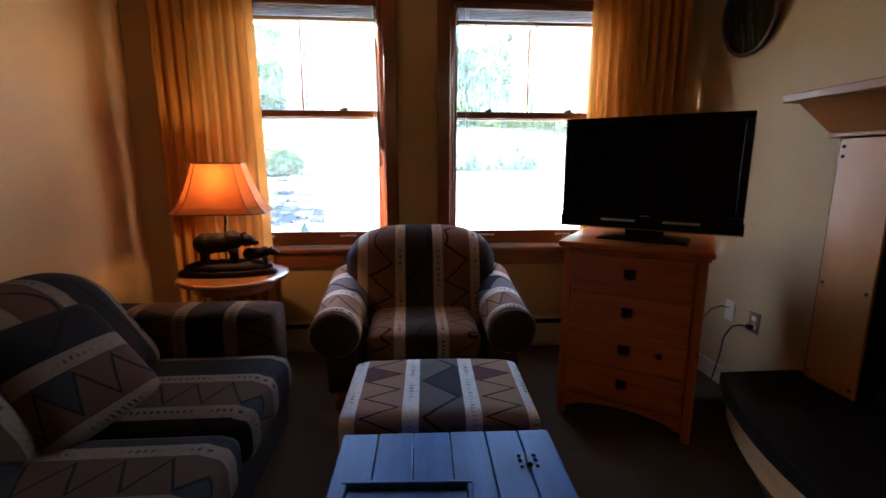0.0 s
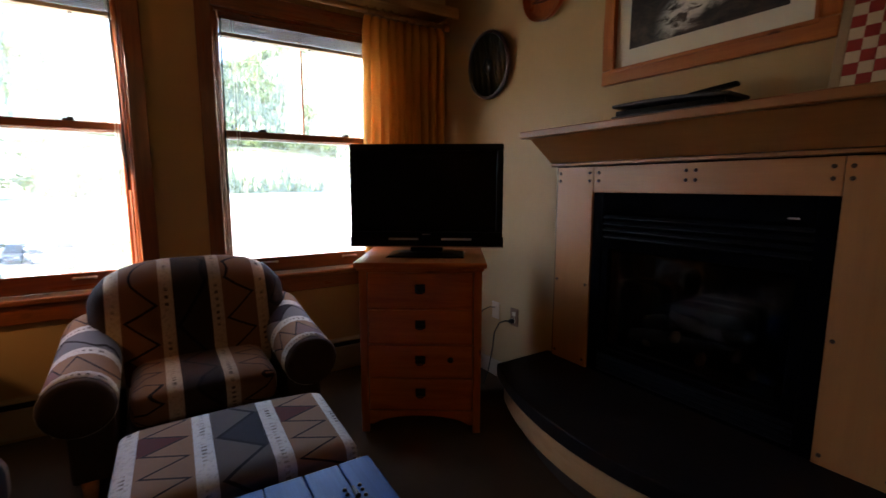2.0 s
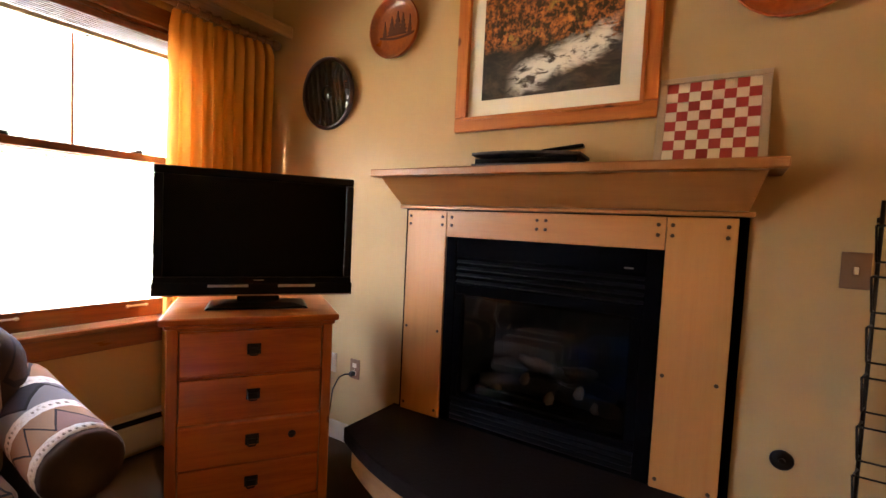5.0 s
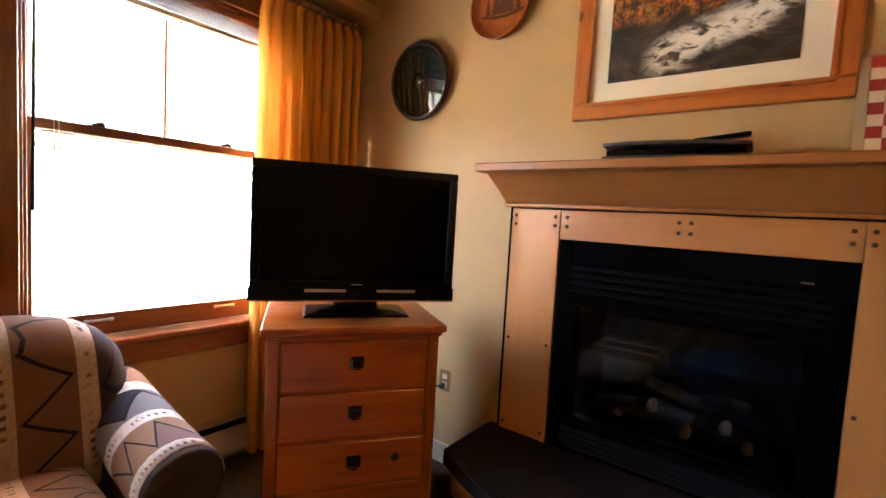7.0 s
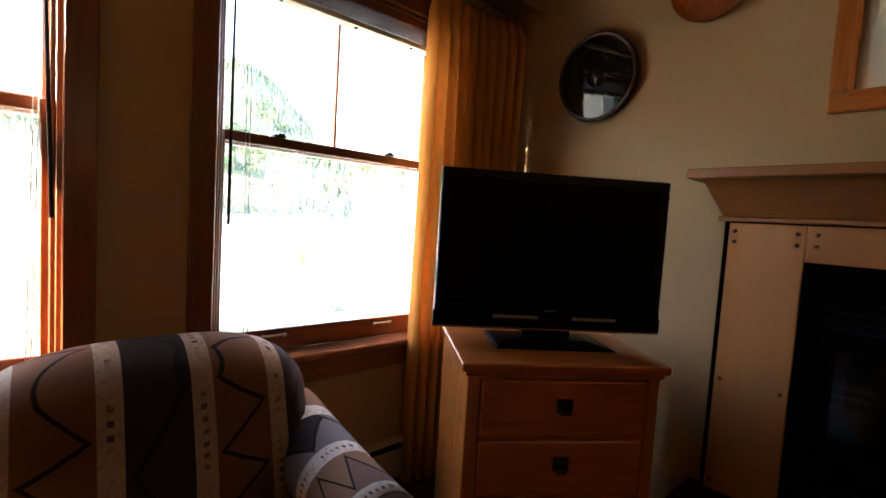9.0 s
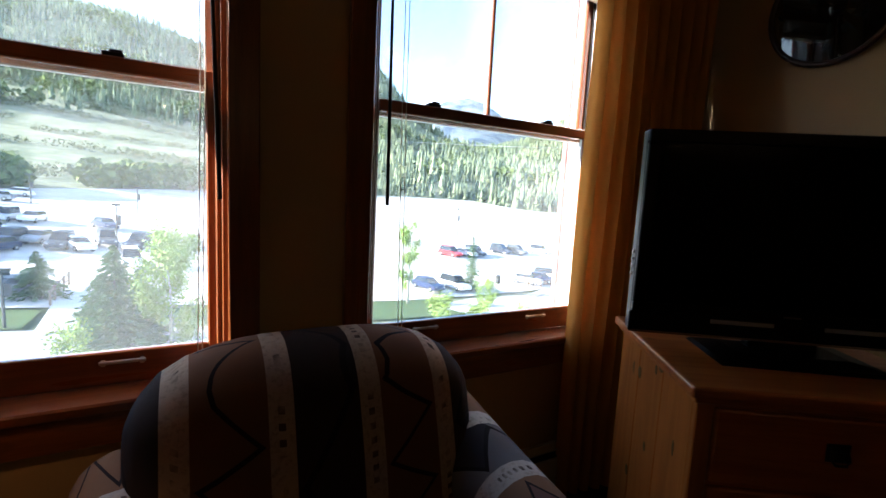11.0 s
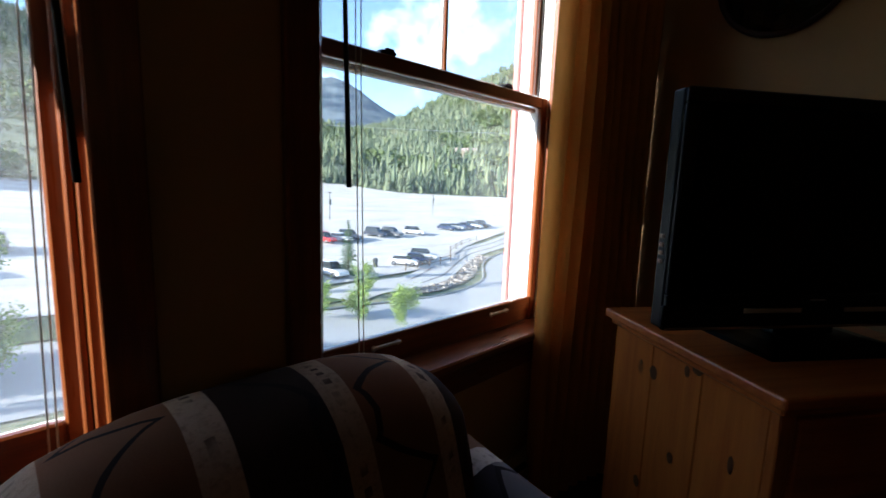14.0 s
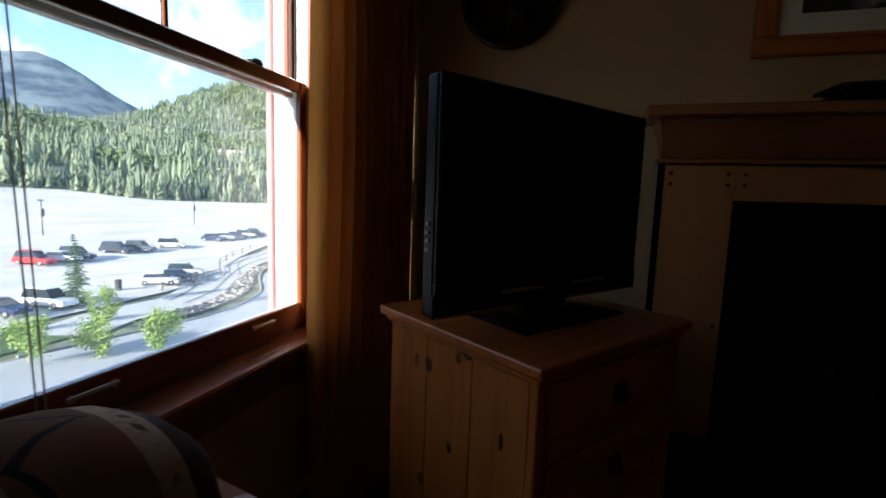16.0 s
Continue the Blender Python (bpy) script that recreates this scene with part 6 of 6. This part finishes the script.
bin_ = thing("trash_bin", "dark upright trash bin at the lot edge", "trash bin", pose(37.7, 52.4, ground_z(37.7, 52.4) + 0.22))
part("body", lathe([(0.30, 0.0), (0.33, 0.05), (0.36, 1.0), (0.34, 1.02)], 14), POST, bin_)
part("lid", lathe([(0.38, 1.021), (0.39, 1.08), (0.25, 1.22), (0.01, 1.27)], 14), POST, bin_)


def lamp_post(x, y, h):
    p = thing("lot_lamp_post", "dark lamp post standing in the lot", "lamp post", pose(x, y, ground_z(x, y) + 0.2), "lamp posts")
    part("pole", tube([(0, 0, -0.3), (0, 0, h)], [0.10, 0.07], 8), POST, p)
    part("lamp_head", join(box(-0.45, 0.45, -0.18, 0.18, h, h + 0.22, 0.05, 2)), POST, p)
    part("banner", box(0.08, 0.45, -0.02, 0.02, h * 0.55, h * 0.78, 0.005), POST, p)


for x, y, h in ((-7.3, 66.0, 5.0), (-7.6, 93.9, 4.4), (55.5, 93.7, 6.2), (93.5, 99.2, 6.4), (-10.1, 39.2, 3.5), (-22, 97, 4.4)):
    lamp_post(x, y, h)


def forest_mat(name, dark, light):
    """Far trees, each of its own shade."""
    m, nt, bsdf, _ = node_mat(name)
    g = Graph(nt)
    geo = nt.nodes.new("ShaderNodeNewGeometry")
    col = g.mix(geo.outputs["Random Per Island"], dark, light)
    col = g.mix(g.math('MULTIPLY', g.step(g.noise(g.coords(), 0.03, 4), 0.4, 0.65), 0.5), col, light)
    nt.links.new(col, bsdf.inputs["Base Color"])
    bsdf.inputs["Roughness"].default_value = 0.9
    bsdf.inputs["Specular IOR Level"].default_value = 0.1
    return m


FOREST = forest_mat("mixed_conifer_forest", (0.062, 0.092, 0.060), (0.23, 0.255, 0.15))
BROADLEAF = forest_mat("far_broadleaf", (0.060, 0.090, 0.035), (0.17, 0.21, 0.075))
SCRUB = forest_mat("meadow_scrub", (0.055, 0.072, 0.036), (0.17, 0.175, 0.09))


def scatter_mesh(name, label, verts, faces, material):
    me = bpy.data.meshes.new(name)
    me.from_pydata(verts, [], faces)
    me.materials.append(material)
    return tagged(new(name, me), label, "woods", "", "stuff")


def woods(name, label, count, where, seed, material, lo, hi):
    """A far wood: ragged narrow conifers in one mesh."""
    rnd = random.Random(seed)
    verts, faces = [], []
    made = 0
    while made < count:
        x, y = where(rnd)
        if x is None:
            continue
        made += 1
        z = ground_z(x, y) - 0.5
        h = lo + (hi - lo) * rnd.random() ** 1.6
        r = h * rnd.uniform(0.10, 0.17)
        n0 = len(verts)
        verts.append((x + rnd.uniform(-0.2, 0.2) * r, y, z + h))
        for f, k in ((0.78, 0.34), (0.56, 0.58), (0.34, 0.82), (0.10, 1.0)):
            a0 = rnd.uniform(0, 6.28)
            for i in range(5):
                a = a0 + i * 1.257
                rr = r * k * rnd.uniform(0.5, 1.35)
                verts.append((x + rr * math.cos(a), y + rr * math.sin(a), z + h * (f + rnd.uniform(-0.08, 0.06))))
        for i in range(5):
            faces.append((n0, n0 + 1 + i, n0 + 1 + (i + 1) % 5))
        for lv_ in range(3):
            p, q = n0 + 1 + 5 * lv_, n0 + 6 + 5 * lv_
            for i in range(5):
                faces.append((p + i, q + i, q + (i + 1) % 5))
                faces.append((p + i, q + (i + 1) % 5, p + (i + 1) % 5))
    return scatter_mesh(name, label, verts, faces, material)


def thicket(name, label, count, where, seed, material, lo, hi, wide=0.45, leaves=26):
    """Broad-leaved trees or shrubs: loose clumps of leaf sprays in one mesh."""
    rnd = random.Random(seed)
    verts, faces = [], []
    made = 0
    while made < count:
        x, y = where(rnd)
        if x is None:
            continue
        made += 1
        z = ground_z(x, y)
        h = rnd.uniform(lo, hi)
        r = h * wide * rnd.uniform(0.7, 1.2)
        for k in range(leaves):
            a, e = rnd.uniform(0, 6.28), rnd.uniform(-1, 1)
            q = math.sqrt(1 - e * e) * rnd.uniform(0.55, 1.1)
            c = Vector((x + r * q * math.cos(a), y + r * q * math.sin(a), z + h * (0.54 + 0.44 * e * rnd.uniform(0.7, 1.05))))
            d = Vector((rnd.uniform(-1, 1), rnd.uniform(-1, 1), rnd.uniform(-1, 1))).normalized() * h * 0.17
            n = d.cross(Vector((rnd.uniform(-1, 1), rnd.uniform(-1, 1), rnd.uniform(-1, 1)))).normalized() * h * 0.15
            n0 = len(verts)
            verts += [tuple(c - d), tuple(c + n), tuple(c + d), tuple(c - n)]
            faces.append((n0, n0 + 1, n0 + 2, n0 + 3))
    return scatter_mesh(name, label, verts, faces, material)


def polar(rnd, a0, a1, d0, d1):
    a, d = radians(rnd.uniform(a0, a1)), math.sqrt(rnd.uniform(d0 * d0, d1 * d1))
    return d * math.sin(a), d * math.cos(a)


def right_slope(rnd):
    x, y = polar(rnd, 20, 66, 205, 760)
    if y < along(LOT_FAR, x) + 8:
        return None, None
    if noise.noise(Vector((x / 60, y / 60, 4.0))) < -0.25:
        return None, None
    return x, y


def left_ridge(rnd):
    x, y = polar(rnd, -40, 24, 240, 900)
    if 0.6 * noise.noise(Vector((x / 80, y / 80, 9.0))) + (y - 310) / 110 < rnd.random() * 0.8:
        return None, None
    return x, y


def lot_edge(rnd):
    x = rnd.uniform(-85, 8)
    y = along(LOT_FAR, x) + rnd.uniform(1.5, 10)
    if noise.noise(Vector((x / 14, y / 40, 2.0))) < -0.05:
        return None, None
    return x, y


def meadow_shrubs(rnd):
    x, y = polar(rnd, -42, 20, 135, 470)
    if noise.noise(Vector((x / 60, y / 22, 6.0))) < 0.12 - 0.5 * max(0, (y - 330) / 140):
        return None, None
    return x, y


def aspen_patches(rnd):
    x, y = polar(rnd, -40, 64, 280, 760)
    if noise.noise(Vector((x / 45, y / 45, 12.0))) < 0.18 or (x < 120 and y < 290):
        return None, None
    return x, y


def lot_edge_east(rnd):
    x = rnd.uniform(14, 200)
    return x, along(LOT_FAR, x) + 2 + 22 * rnd.random() ** 1.5


woods("forest_east", "dense green conifer forest on the hillside", 6500, right_slope, 5, FOREST, 5, 17)
woods("forest_north", "dark conifer forest on the upper ridge", 15000, left_ridge, 6, FOREST, 4, 14)
thicket("lot_edge_trees", "row of leafy green trees behind the lot", 230, lot_edge, 7, BROADLEAF, 2.5, 6.2, 0.42, 70)
woods("lot_edge_conifers", "small dark conifers along the far lot edge", 420, lot_edge_east, 9, FOREST, 4, 10)
thicket("meadow_shrubs", "scattered green shrubs on the open slope", 11000, meadow_shrubs, 8, SCRUB, 0.7, 2.4, 0.8, 10)
thicket("aspen_groves", "bright green aspen groves among the conifers", 5200, aspen_patches, 10, BROADLEAF, 5, 10, 0.34, 22)


def cabin(x, y, turn, w, d, h):
    """A small far house with a gabled roof."""
    c = thing("cabin", "small tan house among the hillside trees", "house", pose(x, y, ground_z(x, y) - 0.3, 0, 0, turn), "hillside cabins")
    part("wall", box(-w, w, -d, d, 0, h, 0.02), CABIN, c)
    part("roof", rings([[(sx * (w + 0.5), -d - 0.6, h + 0.01), (sx * (w + 0.5), 0, h + d * 0.7), (sx * (w + 0.5), d + 0.6, h + 0.01)] for sx in (-1, 1)]), ROOF, c, "pale pinkish roof")
    for k in (-0.5, 0.5):
        part("window", box(k * w - 0.6, k * w + 0.6, -d - 0.04, -d - 0.003, h * 0.4, h * 0.75, 0.01), CAR_GLASS, c, "dark window")


CABIN = plain("cabin_siding", (0.50, 0.40, 0.30), 0.8)
ROOF = plain("cabin_roof", (0.52, 0.38, 0.34), 0.8)
cabin(295, 275, -40, 5, 3.2, 6.5)
cabin(306, 272, -30, 4, 3.0, 6.0)
cabin(218, 176, -50, 3.5, 3.0, 5.5)

# overhead wire across the far side of the lot
line_ = thing("power_line", "pale overhead wire between two wooden poles", "power line", pose(0, 0, 0))
ends = [(12, 127), (118, 47)]
for x, y in ends:
    part("pole", tube([(x, y, ground_z(x, y) - 0.5), (x, y, 14.4)], [0.16, 0.11], 8), RAIL, line_)
span = [(ends[0][0] + (ends[1][0] - ends[0][0]) * k / 10, ends[0][1] + (ends[1][1] - ends[0][1]) * k / 10, 14.2 - 1.4 * (1 - (k / 5 - 1) ** 2)) for k in range(11)]
part("wire", tube(span, 0.035, 5), CHROME, line_)
